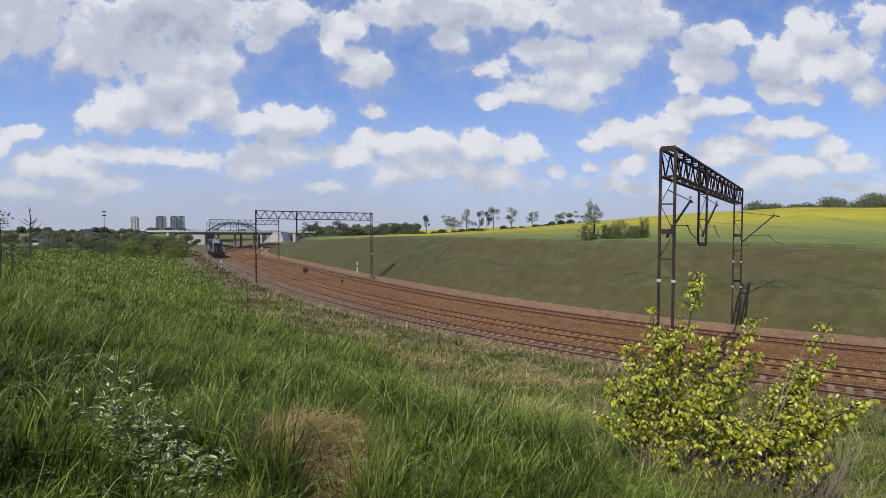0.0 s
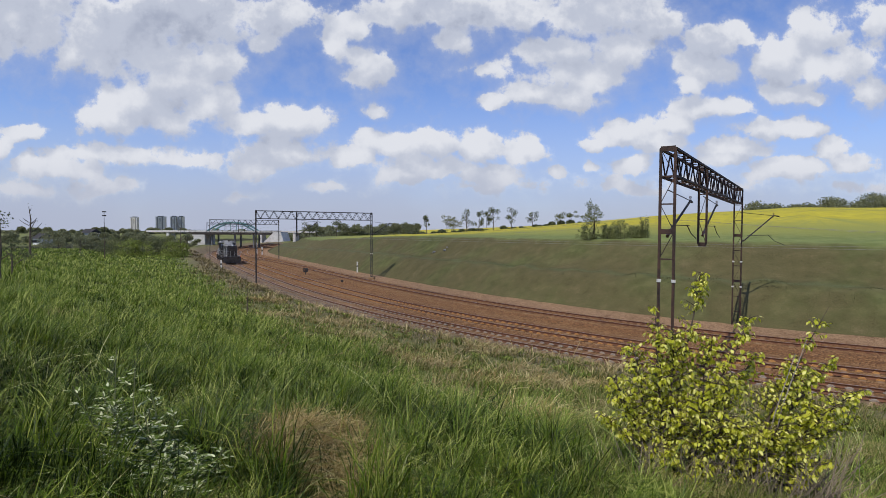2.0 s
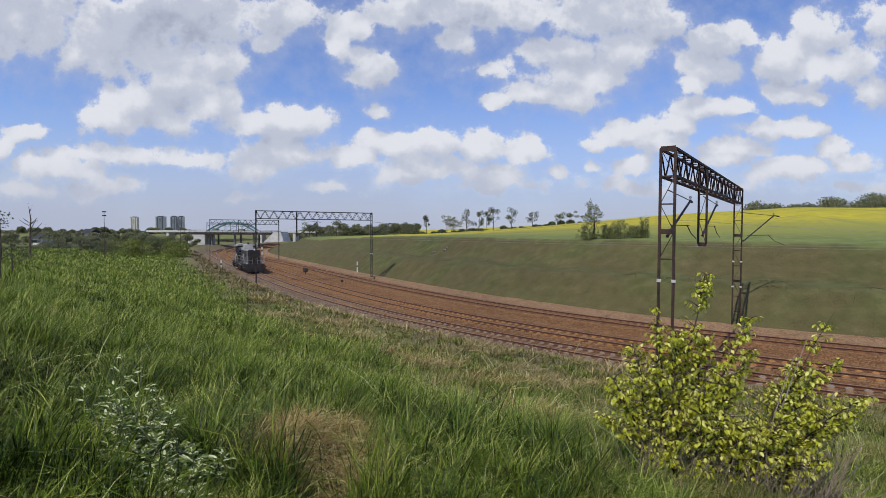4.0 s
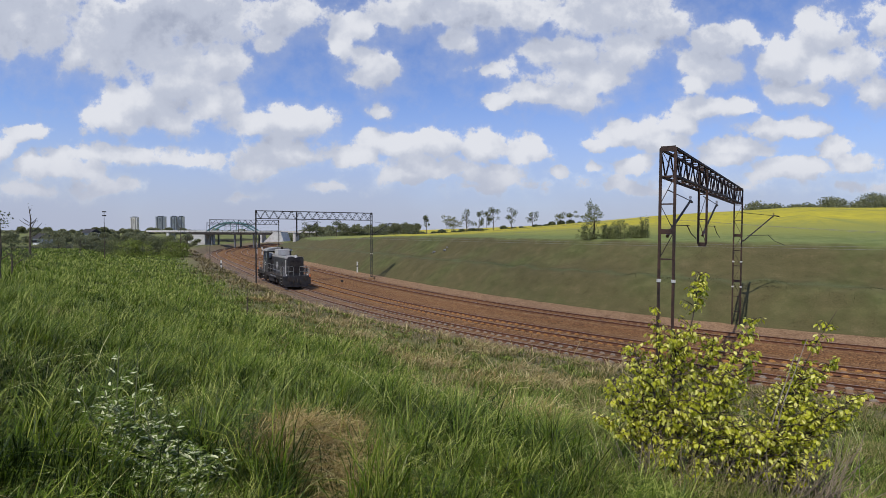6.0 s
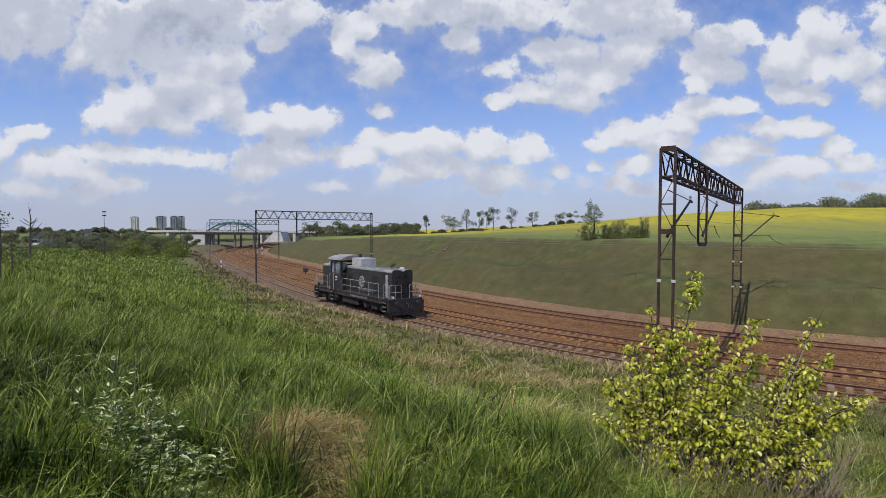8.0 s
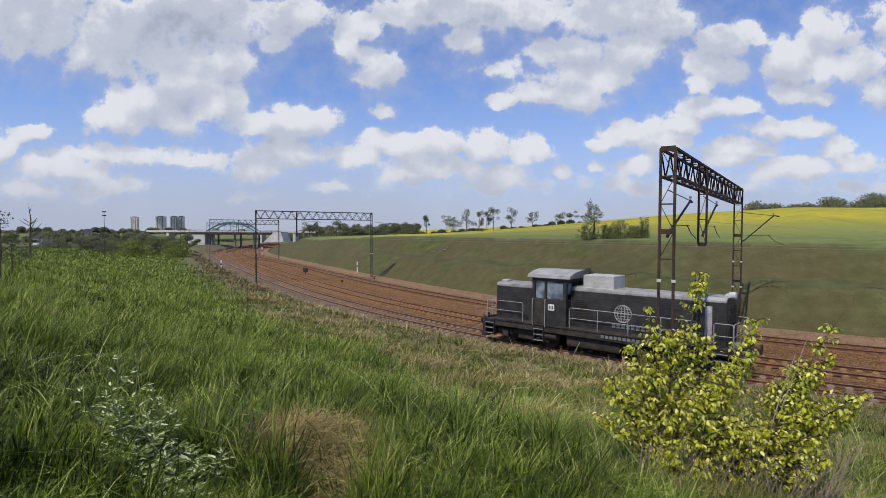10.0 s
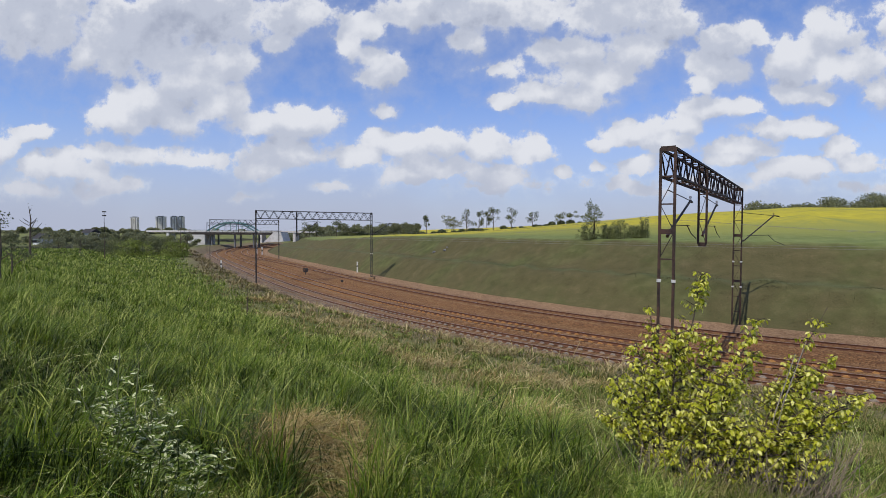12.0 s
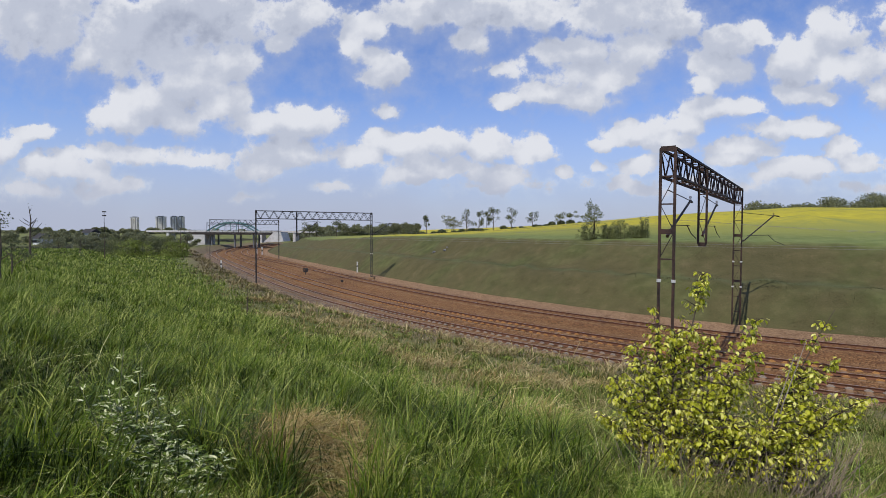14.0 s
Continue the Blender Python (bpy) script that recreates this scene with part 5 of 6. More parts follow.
def arching(rs, cx, cy, foot, per, length, width, start, end, wind=0.3, lift=0.0):
    """Blades that rise from each centre and arch outwards; cx, cy, foot, length are one per centre."""
    n, segs = len(cx) * per, 4
    i = np.repeat(np.arange(len(cx)), per)
    a, r = rs.uniform(0, math.tau, n), foot[i] * np.sqrt(rs.uniform(0, 1, n))
    x, y = cx[i] + r * np.cos(a), cy[i] + r * np.sin(a)
    a = a + rs.normal(0, 0.5, n)
    out = np.stack([np.cos(a) + wind, np.sin(a), np.zeros(n)], -1)
    out /= np.linalg.norm(out, axis=1)[:, None]
    side = np.stack([-out[:, 1], out[:, 0], rs.uniform(-0.4, 0.4, n)], -1) * (width[i] * rs.uniform(0.6, 1.4, n) / 2)[:, None]
    ln = (length[i] * rs.uniform(0.45, 1.15, n) / segs)[:, None]
    t0, t1 = rs.uniform(*start, n)[:, None], rs.uniform(*end, n)[:, None]
    p = np.stack([x, y, land(x, y)[0] - 0.02 + lift * rs.uniform(0, 1, n)], -1)
    up = np.array([0, 0, 1.0])
    cols = []
    for k in range(segs):
        w = (1.0, 0.95, 0.8, 0.55)[k]
        cols += [p - side * w, p + side * w]
        th = t0 + (t1 - t0) * (k + 0.5) / segs
        p = p + ln * (np.sin(th) * out + np.cos(th) * up)
    cols.append(p)
    v = np.stack(cols, 1).reshape(-1, 3)
    b = np.arange(n)[:, None] * 9
    tri = [(2 * k, 2 * k + 1, 2 * k + 3) for k in range(3)] + [(2 * k, 2 * k + 3, 2 * k + 2) for k in range(3)] + [(6, 7, 8)]
    f = np.concatenate([b + np.array([q]) for q in tri], 0)
    return v, f, np.tile([0, 0, 0.3, 0.3, 0.6, 0.6, 0.85, 0.85, 1.0], n)


def tussocks(name, label, mat, seed, n, near, far, t0, t1, keep, per, foot, length, width, start, end, power=1.4, lift=0.0):
    rs = np.random.RandomState(seed)
    q = 1 - power
    r = (rs.uniform(0, 1, n) * (far ** q - near ** q) + near ** q) ** (1 / q)
    x, y = rs.uniform(t0, t1, n) * r, r
    u, _ = offsets(x, y)
    ok = keep(x, y, -u, rs)
    x, y, r = x[ok], y[ok], r[ok]
    k = len(x)
    v, f, al = arching(rs, x, y, rs.uniform(0.5, 1.3, k) * foot, per, rs.uniform(0.40, 1.35, k) * length * (0.45 + 0.55 * smooth(r, 3.0, 5.0)), np.maximum(width, r * 0.0010), start, end, lift=lift)
    tagged(new(name, sheet(name, v, f, mat, {"along": al})), label, "grass", kind="stuff")


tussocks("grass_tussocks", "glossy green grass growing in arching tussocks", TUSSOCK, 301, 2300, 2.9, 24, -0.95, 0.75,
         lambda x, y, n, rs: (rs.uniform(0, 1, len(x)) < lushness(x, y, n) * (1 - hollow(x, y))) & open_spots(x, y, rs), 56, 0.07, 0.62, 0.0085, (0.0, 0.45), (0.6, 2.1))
tussocks("pale_arching_grass", "long pale blades of grass arching over the meadow", PALE, 302, 700, 2.9, 26, -0.95, 0.80,
         lambda x, y, n, rs: rs.uniform(0, 1, len(x)) < 0.15 + 0.85 * lushness(x, y, n), 6, 0.12, 0.82, 0.0085, (0.1, 0.8), (1.2, 2.4))
tussocks("slope_tussocks", "green tussocks scattered down the slope", BANK, 303, 3000, 4.2, 44, -0.5, 0.85,
         lambda x, y, n, rs: (n > 3.2) & (waves(x, y, 2.6, 304) > -0.1) & (rs.uniform(0, 1, len(x)) < 1 - 0.5 * lushness(x, y, n)), 34, 0.16, 0.34, 0.010, (0.1, 0.8), (0.8, 2.0), 1.15)
tussocks("verge_weeds", "low green weeds spreading over the slope", BANK, 305, 2200, 4.2, 50, -0.45, 0.85,
         lambda x, y, n, rs: (n > 2.6) & (waves(x, y, 1.7, 306) > 0.15), 26, 0.22, 0.16, 0.022, (0.6, 1.3), (1.2, 2.2), 1.15)


tussocks("hollow_tussocks", "bright green tussocks in the hollow beside the shrub", BANK, 312, 330, 3.0, 9.5, -0.02, 0.46,
         lambda x, y, n, rs: n > 12, 50, 0.12, 0.46, 0.0075, (0.0, 0.6), (0.7, 2.0))
tussocks("verge_stalks", "clumps of pale dead stalks standing beside the track", DRY, 314, 1100, 17, 62, -0.42, 0.62,
         lambda x, y, n, rs: (n > 2.2) & (n < 8.0) & (waves(x, y, 2.3, 315) > -0.15), 15, 0.28, 0.72, 0.012, (0.0, 0.7), (0.5, 1.9), 1.1)
tussocks("bank_scrub", "dead brown scrub along the foot of the bank", SCRUB, 313, 1300, 48, 150, -0.52, -0.22,
         lambda x, y, n, rs: (n > 2.3) & (n < 3.5 + 6 * rs.uniform(0, 1, len(x))), 16, 0.5, 0.62, 0.03, (0.1, 0.9), (0.8, 2.0), 1.05)


def straw_mats():
    """Trampled patches of dead stalks on the slope, each one lying its own way."""
    rs = np.random.RandomState(307)
    spots = [(-9.2, 31.2, 1.1), (-6.0, 29.8, 1.2), (-0.8, 17.1, 0.9), (-0.2, 16.6, 0.6), (-1.1, 11.0, 0.45), (4.2, 16.4, 1.1), (3.2, 15.2, 0.7), (1.9, 23.6, 1.0), (1.1, 6.9, 0.35), (2.2, 8.3, 0.45), (-2.4, 18.6, 0.7),
             (1.4, 13.0, 0.7), (-4.0, 23.0, 0.9), (2.7, 19.5, 0.8), (-13.5, 40.5, 1.3), (4.9, 12.0, 0.7), (0.3, 9.6, 0.4), (6.3, 15.0, 0.9)]
    for i, (x, y, r) in enumerate(spots):
        k = int(16 + 22 * r)
        a, d = rs.uniform(0, math.tau, k), r * np.sqrt(rs.uniform(0, 1, k))
        v, f, al = arching(rs, x + d * np.cos(a) * 1.3, y + d * np.sin(a), np.full(k, 0.2), 11, np.full(k, 0.55), np.full(k, max(0.008, y * 0.0008)), (0.5, 1.5), (1.3, 1.9), lift=0.22)
        z = land_z(x, y)
        ob = new("straw_patch", sheet("straw_patch", v - np.array([x, y, z]), f, STRAW if i % 3 == 2 else DRY, {"along": al}))
        ob.location = (x, y, z)
        tagged(ob, "flattened patch of dead straw on the grassy slope", "straw", "straw patches", "stuff")


straw_mats()


def mound(x0, y0, radius, height, n, seed, label):
    """A domed mat of dead grass that hangs outwards from its crown."""
    rs = np.random.RandomState(seed)
    a, r = rs.uniform(0, math.tau, n), radius * rs.uniform(0, 1, n) ** 0.6
    x, y = x0 + r * np.cos(a), y0 + r * np.sin(a)
    v, f, al = arching(rs, x, y, np.full(n, 0.03), 7, np.full(n, 0.46), np.full(n, 0.0048), (0.3, 1.5), (1.6, 2.6))
    own = np.repeat(height * np.sqrt(np.clip(1 - (r / radius) ** 2, 0, 1)) * np.clip(1 + 0.35 * waves(x, y, 0.35, seed), 0.3, 1.5), 7 * 9)
    v[:, 2] += own * 0.8
    z = land_z(x0, y0)
    ob = new("grass_mound", sheet("grass_mound", v - np.array([x0, y0, z]), f, STRAW, {"along": al}))
    ob.location = (x0, y0, z)
    tagged(ob, label, "grass tuft", kind="stuff")


mound(-1.20, 4.95, 0.62, 0.36, 950, 308, "domed mat of dead brown grass in the meadow")
mound(-0.90, 4.40, 0.46, 0.18, 420, 309, "low mat of dead brown grass")


def straw():
    """Fallen dead stalks on the slope."""
    rs = np.random.RandomState(61)
    bm = bmesh.new()
    n = 0
    while n < 320:
        r = rs.uniform(7, 30)
        t = rs.uniform(-0.35, 0.6)
        x, y = t * r, r
        u, _ = offsets(np.array([x]), np.array([y]))
        k = -u[0]
        if k < 3.6 or k > 21 or waves(np.array([x]), np.array([y]), 2.0, 63)[0] < 0.25:
            continue
        a, ln = rs.uniform(0, math.tau), rs.uniform(0.2, 0.6)
        p = Vector((x, y, land_z(x, y) + rs.uniform(0.12, 0.3)))
        q = p + Vector((math.cos(a) * ln, math.sin(a) * ln, rs.uniform(-0.05, 0.9) * ln))
        bar(bm, p, q, max(0.006, r * 0.0007))
        n += 1
    me = mesh_of("fallen_stalks", bm, DRY)
    me.attributes.new("along", "FLOAT", "POINT").data.foreach_set("value", np.full(len(me.vertices), 0.8, np.float32))
    tagged(new("fallen_stalks", me), "scattered fallen straw stalks on the slope", "straw", kind="stuff")


straw()


def leaf_faces(v, f, base, d, up, length, width):
    """A pointed oval leaf folded on its midrib."""
    side = d.cross(up)
    side = side.normalized() if side.length > 1e-4 else Vector((1, 0, 0))
    nrm = side.cross(d).normalized()
    k = len(v)
    for t, s, z in ((0, 0, 0), (0.3, 0.46, 0.10), (0.65, 0.36, 0.06), (1.0, 0, -0.12), (0.65, -0.36, 0.06), (0.3, -0.46, 0.10), (0.45, 0, 0.0)):
        v.append(base + d * (t * length) + side * (s * width) + nrm * (z * width))
    for i in range(6):
        f.append((k + 6, k + i, k + (i + 1) % 6))



def shrub():
    """A young tree of many thin stems with bright spring leaves; each branch moves in the wind."""
    x0, y0 = 2.42, 5.05
    root = thing("leafy_shrub", "young broadleaf shrub with bright yellow-green spring leaves", "shrub", Matrix.Translation((x0, y0, land_z(x0, y0) - 0.03)))
    rs = random.Random(77)

    def limb(bx, by, tip, r0, leaves, wide, low=0.25):
        base = Vector((bx, by, 0.0))
        tip = Vector(tip)
        bm, v, f = bmesh.new(), [], []
        pts = []
        for k in range(6):
            t = k / 5
            p = base.lerp(tip, t) + Vector((rs.uniform(-1, 1), rs.uniform(-1, 1), 0)) * 0.03 * (0 < k < 5)
            p.x += (t * t - t) * (tip.x - base.x) * 0.5
            pts.append(p - base)
        tube(bm, pts, [r0 * (1 - 0.16 * k) for k in range(6)], 6)
        done = 0
        while done < leaves * 1.9:
            t = low + (1 - low) * rs.random() ** 0.8
            i = min(int(t * 5), 4)
            p = pts[i].lerp(pts[i + 1], t * 5 - i)
            a = rs.uniform(0, math.tau)
            ln = wide * 1.3 * rs.uniform(0.25, 1.0) * (1.15 - 0.85 * t)
            e = p + Vector((math.cos(a) * ln, math.sin(a) * ln, ln * rs.uniform(0.05, 0.8)))
            mid = p.lerp(e, 0.5) + Vector((0, 0, 0.04 * ln))
            tube(bm, [p, mid, e], [0.0045, 0.003, 0.0018], 4)
            m = rs.randint(5, 10)
            for j in range(m):
                s = 0.25 + 0.75 * (j + 1) / m
                q = p.lerp(mid, s * 2) if s < 0.5 else mid.lerp(e, s * 2 - 1)
                b = rs.uniform(0, math.tau)
                d = Vector((math.cos(b), math.sin(b), rs.uniform(-2.4, -0.1))).normalized()
                stalk = q + d * 0.018
                sz = rs.uniform(0.032, 0.055)
                leaf_faces(v, f, stalk, d, Vector((rs.uniform(-0.6, 0.6), rs.uniform(-0.6, 0.6), 1)), sz, sz * 0.62)
                done += 1
        br = part("branch", bm, TWIG, root, "thin brown branch", Matrix.Translation(base))
        part("leaves", sheet("leaves", v, f, SHRUB_LEAF), None, br, "bright yellow-green leaves")
        SWAYS.append((br, base.copy(), rs.uniform(0, 6.28), rs.uniform(0.8, 1.5)))

    # (foot, tip) of the limbs: the tall main stems, then the lower spreading ones
    limb(-0.40, 0.0, (-0.85, 0.0, 1.05), 0.011, 300, 0.34)
    limb(-0.35, 0.1, (-0.62, 0.1, 1.38), 0.012, 320, 0.32)
    limb(0.0, -0.1, (0.12, -0.2, 1.15), 0.012, 380, 0.40)
    limb(0.50, -0.1, (1.38, -0.1, 0.95), 0.011, 420, 0.36)
    limb(0.50, 0.0, (1.28, 0.1, 1.25), 0.010, 260, 0.30)
    limb(-0.25, 0.0, (-0.30, 0.0, 1.50), 0.016, 520, 0.34)
    limb(-0.20, 0.1, (-0.02, 0.1, 2.05), 0.017, 300, 0.24, 0.35)
    limb(-0.10, 0.0, (0.42, -0.1, 1.66), 0.014, 300, 0.30)
    limb(-0.30, -0.1, (-0.52, -0.1, 1.20), 0.012, 340, 0.28)
    limb(-0.05, 0.1, (0.15, 0.2, 1.40), 0.013, 420, 0.36)
    limb(-0.15, -0.2, (-0.10, -0.3, 1.05), 0.012, 300, 0.33)
    limb(0.45, 0.0, (1.22, 0.05, 1.72), 0.010, 110, 0.20, 0.4)
    limb(0.40, 0.0, (0.92, 0.0, 1.15), 0.013, 420, 0.36)
    limb(0.35, -0.1, (1.05, -0.1, 0.85), 0.012, 420, 0.34)
    limb(0.30, -0.2, (0.60, -0.25, 0.80), 0.012, 330, 0.32)
    limb(0.45, 0.1, (1.20, 0.2, 1.00), 0.010, 260, 0.28)
    limb(-0.35, 0.0, (-0.70, 0.0, 0.80), 0.010, 200, 0.24)
    limb(-0.25, -0.2, (-0.45, -0.3, 0.50), 0.009, 130, 0.22)
    limb(-0.30, -0.1, (-0.95, -0.1, 0.72), 0.010, 220, 0.26)
    limb(0.10, -0.2, (0.20, -0.3, 0.72), 0.011, 300, 0.34)
    limb(-0.30, 0.05, (-0.42, 0.1, 1.72), 0.012, 150, 0.20, 0.4)
    limb(0.0, 0.1, (0.55, 0.15, 1.28), 0.011, 260, 0.30)
    limb(0.45, -0.1, (0.85, -0.15, 0.55), 0.010, 260, 0.30)
    limb(0.50, -0.1, (1.05, -0.2, 0.38), 0.009, 200, 0.26)
    limb(0.50, 0.05, (1.45, 0.05, 0.70), 0.009, 220, 0.24)
    limb(-0.15, -0.25, (-0.20, -0.4, 0.42), 0.009, 130, 0.22)
    # two long dead stalks leaning through it
    bm = bmesh.new()
    tube(bm, [(0.50, -0.2, 0.2), (0.66, -0.15, 0.85), (0.90, -0.1, 1.45)], [0.006, 0.005, 0.003], 5)
    tube(bm, [(0.42, -0.2, 0.2), (0.60, -0.15, 0.80), (0.80, -0.1, 1.32)], [0.006, 0.005, 0.003], 5)
    part("dead_stalk", bm, PLATE_GREY, root, "long pale dead stalks")
    # bare dead twigs at the foot
    bm = bmesh.new()
    for i in range(420):
        p = Vector((rs.uniform(-0.85, 1.15), rs.uniform(-0.5, 0.1), 0.02))
        q = p + Vector((rs.uniform(-0.35, 0.35), rs.uniform(-0.2, 0.2), rs.uniform(0.15, 0.65)))
        tube(bm, [p, p.lerp(q, 0.5) + Vector((rs.uniform(-0.04, 0.04), 0, 0)), q], [0.005, 0.0035, 0.002], 4)
    part("brushwood", bm, BRUSH, root, "bare grey twigs round the foot")
    return root


shrub()


def weed(x0, y0, seed, stems, height, label, s0=1.0):
    """A silvery weed with deeply cut leaves."""
    root = thing("silvery_weed", label, "weed", Matrix.Translation((x0, y0, land_z(x0, y0) - 0.02)), "silvery weeds")
    rs = random.Random(seed)
    SWAYS.append((root, root.location.copy(), seed * 1.0, 1.1))
    for k in range(stems):
        bm, v, f = bmesh.new(), [], []
        b = Vector((rs.uniform(-0.22, 0.22), rs.uniform(-0.15, 0.15), 0)) * s0
        top = b + Vector((rs.uniform(-0.28, 0.28), rs.uniform(-0.2, 0.1), height * rs.uniform(0.55, 1.05)))
        mid = b.lerp(top, 0.5) + Vector((rs.uniform(-0.05, 0.05), 0, 0.04))
        tube(bm, [b, mid, top], [0.006, 0.005, 0.003], 5)
        n = 16
        for i in range(n):
            t = 0.12 + 0.88 * i / n
            p = b.lerp(mid, t * 2) if t < 0.5 else mid.lerp(top, t * 2 - 1)
            a = i * 2.4 + rs.uniform(-0.4, 0.4)
            d = Vector((math.cos(a), math.sin(a), rs.uniform(0.0, 0.9))).normalized()
            ln = rs.uniform(0.09, 0.17) * (1.1 - 0.5 * t)
            side = d.cross(Vector((0, 0, 1))).normalized()
            for j, (s, sg) in enumerate(((0.25, 1), (0.25, -1), (0.5, 1), (0.5, -1), (0.75, 1), (0.75, -1), (0.6, 0))):
                q = p + d * (ln * s * (0.9 if sg else 0.7))
                dd = (d + side * sg * 0.9).normalized() if sg else d
                dd = (dd + Vector((0, 0, rs.uniform(-0.35, 0.2)))).normalized()
                leaf_faces(v, f, q, dd, Vector((rs.uniform(-0.3, 0.3), rs.uniform(-0.5, 0.1), 1)), ln * (0.5 if sg else 0.6), ln * 0.17)
        st = part("stem", bm, SHORT_STEM, root)
        part("cut_leaves", sheet("cut_leaves", v, f, SILVER_LEAF), None, st, "silver-green deeply cut leaves")


SHORT_STEM = plain("weed_stem", (0.10, 0.12, 0.05), (0.20, 0.20, 0.10), 6, 0.8)
weed(-2.35, 4.2, 81, 11, 1.0, "clump of silvery-leaved weed in the grass", 1.1)
weed(-1.72, 3.80, 82, 12, 0.48, "low clump of silvery-leaved weed", 1.3)
weed(-2.10, 3.95, 83, 8, 0.66, "low clump of silvery-leaved weed")


# ---- small things by the tracks ----
def marker_post(x, y, z, h, label, mat):
    root = thing("marker_post", label, "marker post", Matrix.Translation((x, y, z)), "trackside posts")
    bm = bmesh.new()
    box(bm, (-0.1, -0.1, -0.3), (0.1, 0.1, h), 0.03)
    part("post", bm, mat, root)
    bm = bmesh.new()
    box(bm, (-0.104, -0.104, h * 0.45), (0.104, 0.104, h * 0.62))
    part("stripe", bm, STEEL2, root, "dark band")


def dwarf_signal(x, y, z, s, label):
    root = thing("ground_signal", label, "signal", Matrix.Translation((x, y, z)), "ground signals")
    bm = bmesh.new()
    tube(bm, [(0, 0, -0.2), (0, 0, 0.5 * s)], 0.06 * s, 8)
    part("stand", bm, STEEL2, root)
    bm = bmesh.new()
    box(bm, (-0.35 * s, -0.14 * s, 0.45 * s), (0.35 * s, 0.14 * s, 1.05 * s), 0.06 * s)
    part("housing", bm, STEEL2, root)
    bm = bmesh.new()
    disc(bm, (-0.12 * s, -0.15 * s, 0.78 * s), (0, 1, 0), 0.10 * s, 0.04, 14)
    part("lens", bm, RUST, root, "dull brown lens")


marker_post(-13.0, 82.9, 0.25, 1.45, "white hectometre post with a dark band on the slope foot", CONCRETE)
marker_post(-37.2, 91.5, -0.1, 1.5, "pale marker post beside the near track", CONCRETE)
marker_post(-49.8, 146.0, -0.1, 3.2, "tall pale post beside the far track", WHITE)
marker_post(-47.4, 143.0, -0.1, 2.2, "pale post beside the far track", WHITE)
dwarf_signal(-20.3, 80.6, -0.2, 1.0, "low dark ground signal between the tracks")
dwarf_signal(-12.5, 67.6, -0.2, 0.45, "small dark box lying between the tracks")
rs_stone = random.Random(5)
for SX, SY, SR in ((-1.28, 77.2, 0.24), (0.24, 75.8, 0.22), (0.6, 76.4, 0.15), (-27.0, 76.0, 0.2)):
    bm = bmesh.new()
    bmesh.ops.create_icosphere(bm, subdivisions=2, radius=SR)
    for v in bm.verts:
        v.co *= rs_stone.uniform(0.75, 1.15)
        v.co.z *= 0.7
    ob = new("pale_stone", mesh_of("pale_stone", bm, DULL))
    ob.location = (SX, SY, land_z(SX, SY) + SR * 0.25)
    tagged(ob, "pale weathered stone lying on the grass slope", "stone", "slope stones")


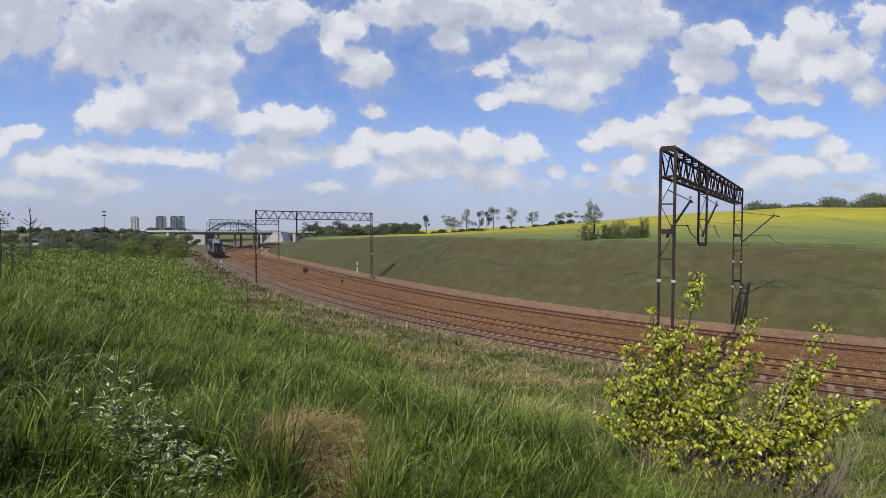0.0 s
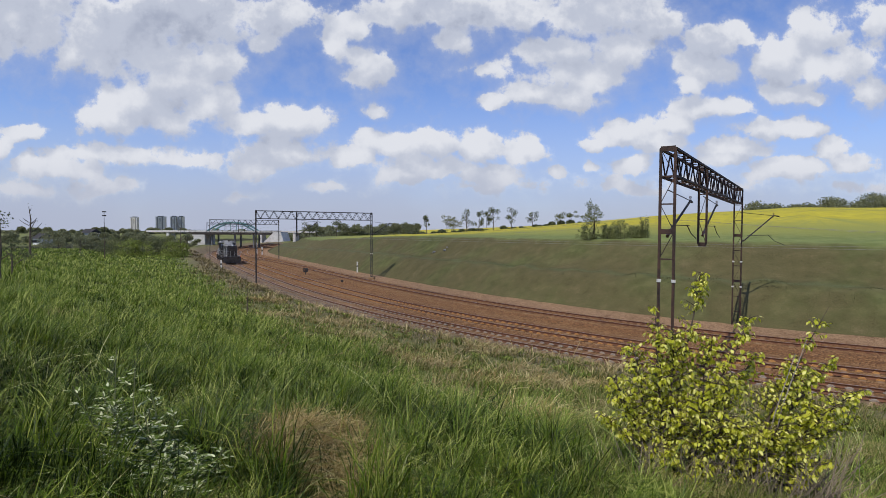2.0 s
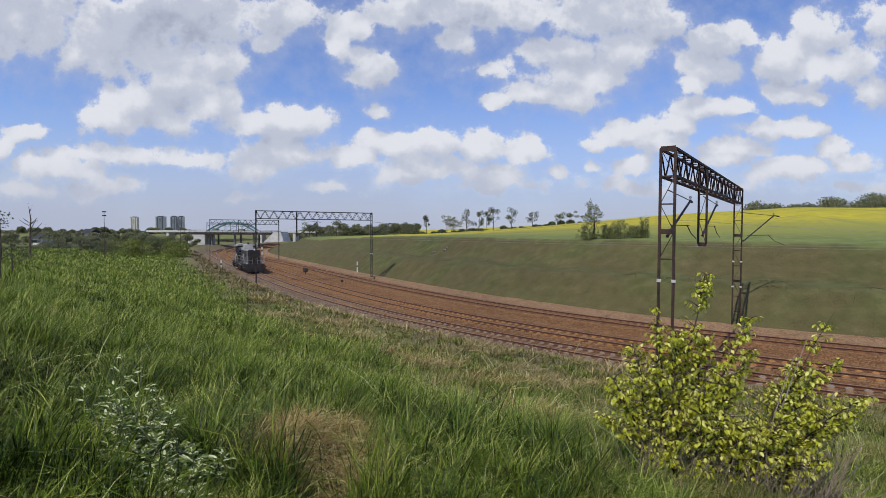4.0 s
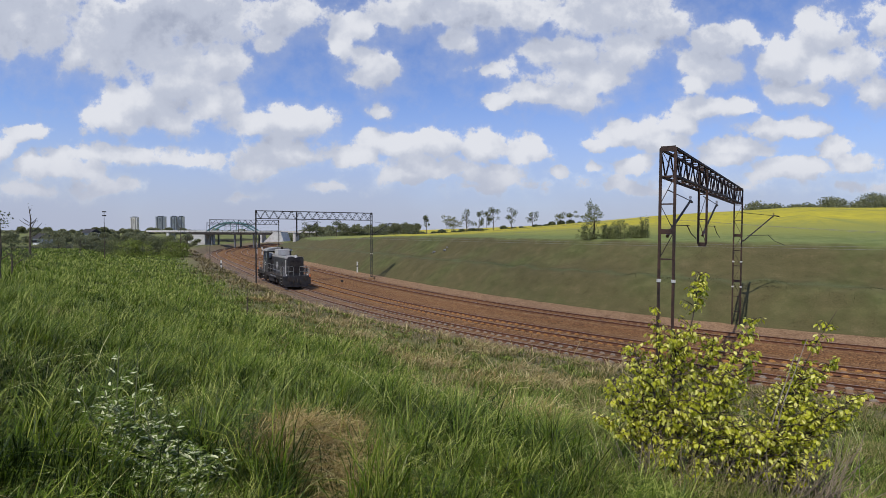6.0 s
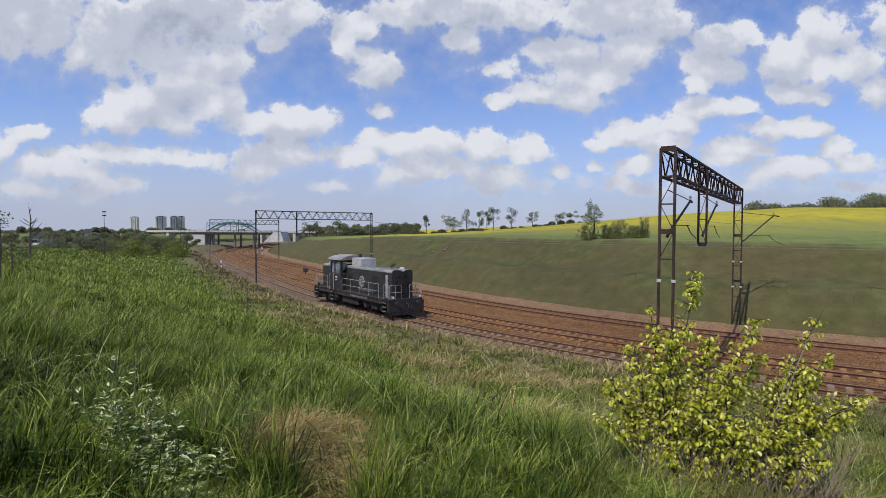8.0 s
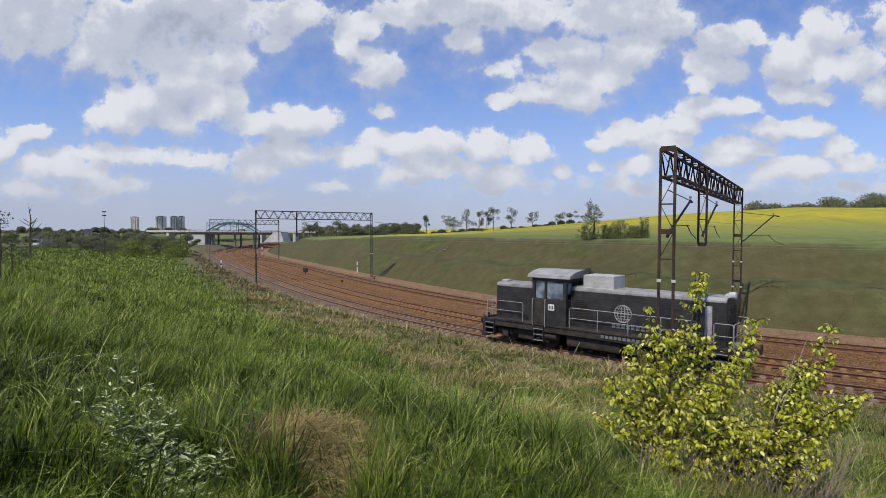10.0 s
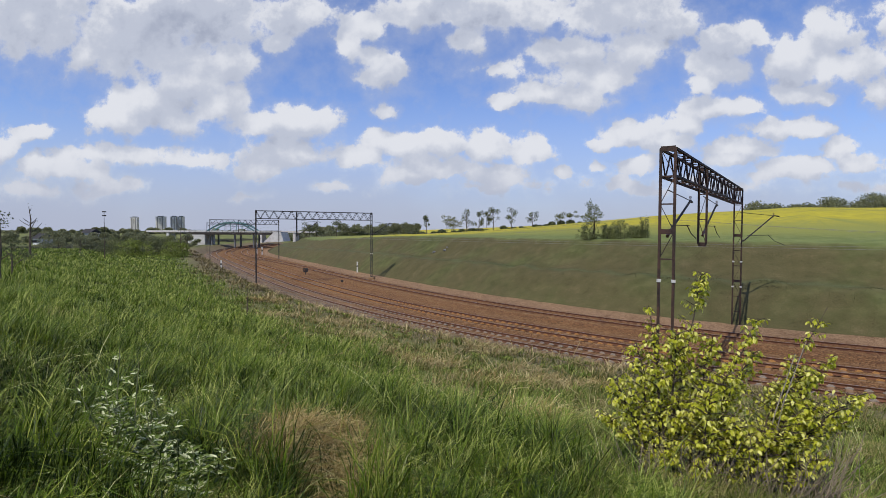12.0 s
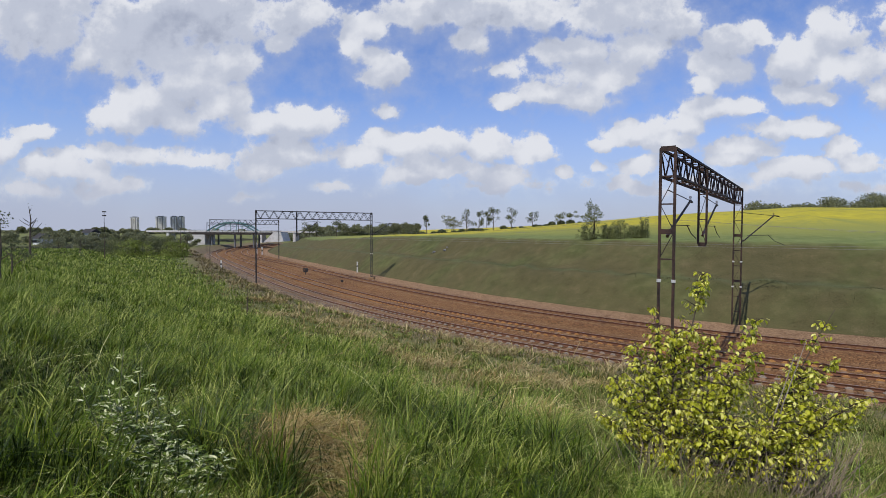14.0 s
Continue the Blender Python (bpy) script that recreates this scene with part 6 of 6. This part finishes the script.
def white_building(t, d, w, h, label):
    x, y = t * d, d
    root = thing("small_building", label, "building", Matrix.Translation((x, y, land_z(x, y) - 0.2)))
    bm = bmesh.new()
    box(bm, (-w / 2, -3, 0), (w / 2, 3, h))
    part("wall", bm, WHITE, root)
    bm = bmesh.new()
    a = [bm.verts.new(p) for p in ((-w / 2 - 0.3, -3.4, h), (w / 2 + 0.3, -3.4, h), (w / 2 + 0.3, 0, h + 1.6), (-w / 2 - 0.3, 0, h + 1.6), (-w / 2 - 0.3, 3.4, h), (w / 2 + 0.3, 3.4, h))]
    for f in ((0, 1, 2, 3), (3, 2, 5, 4), (0, 3, 4), (1, 5, 2), (0, 4, 5, 1)):
        bm.faces.new([a[i] for i in f])
    part("roof", bm, STEEL2, root, "dark pitched roof")
    for k in (-0.25, 0.25):
        bm = bmesh.new()
        box(bm, (k * w - 0.5, -3.06, h * 0.35), (k * w + 0.5, -2.98, h * 0.75))
        part("window", bm, STEEL2, root)


white_building(-0.733, 168, 1.7, 1.9, "small pale house among low trees")
white_building(-0.645, 205, 3.4, 3.6, "pale house far off among trees")


def lamp_mast(t, d, h):
    x, y = t * d, d
    root = thing("lamp_mast", "thin distant lighting mast", "mast", Matrix.Translation((x, y, land_z(x, y) - 0.2)))
    bm = bmesh.new()
    tube(bm, [(0, 0, 0), (0, 0, h)], [0.13, 0.07], 8)
    part("pole", bm, STEEL2, root)
    bm = bmesh.new()
    for z in (h - 0.4, h - 2.0):
        box(bm, (-0.8, -0.15, z), (0.8, 0.15, z + 0.5), 0.05)
    part("lamp_frame", bm, STEEL2, root)


lamp_mast(-0.620, 230, 12.5)


# ---- what moves ----
def run(t):
    """Where the leading buffers stand along the line."""
    k = t - 8.0
    return 11.364 * k - (0.135 if k > 0 else 0.111) * k * k


def motions():
    rows = []
    for i in range(0, 57):
        t = i * 0.25
        a, _ = on_line(run(t) - 7.12 + 3.9, 0.0, 0.165)
        b, _ = on_line(run(t) - 7.12 - 3.9, 0.0, 0.165)
        d = a - b
        rows.append((t, Matrix.Translation((a + b) / 2) @ pose(0, 0, 0, 0, 0, math.degrees(math.atan2(d.y, d.x)))))
    walk(LOCO, rows)
    times = [i / 15 for i in range(0, 211)]
    for wheel, x in WHEELS:
        walk(wheel, [(t, pose(x, 0, 0.55, 0, math.degrees(run(t) / 0.55), 0)) for t in times])
    for br, base, ph, rate in SWAYS:
        rows = []
        for i in range(0, 41):
            t = i * 0.35
            a = 1.6 * math.sin(rate * 2.1 * t + ph) + 0.9 * math.sin(rate * 4.7 * t + 2 * ph)
            b = 1.1 * math.sin(rate * 1.7 * t + 3 * ph)
            rows.append((t, Matrix.Translation(base) @ pose(0, 0, 0, b, a + 0.8, 0)))
        walk(br, rows)
    walk(CLOUD_LAYER, [(0, pose(-16, 0, 0)), (14, pose(16, 0, 0))])


motions()
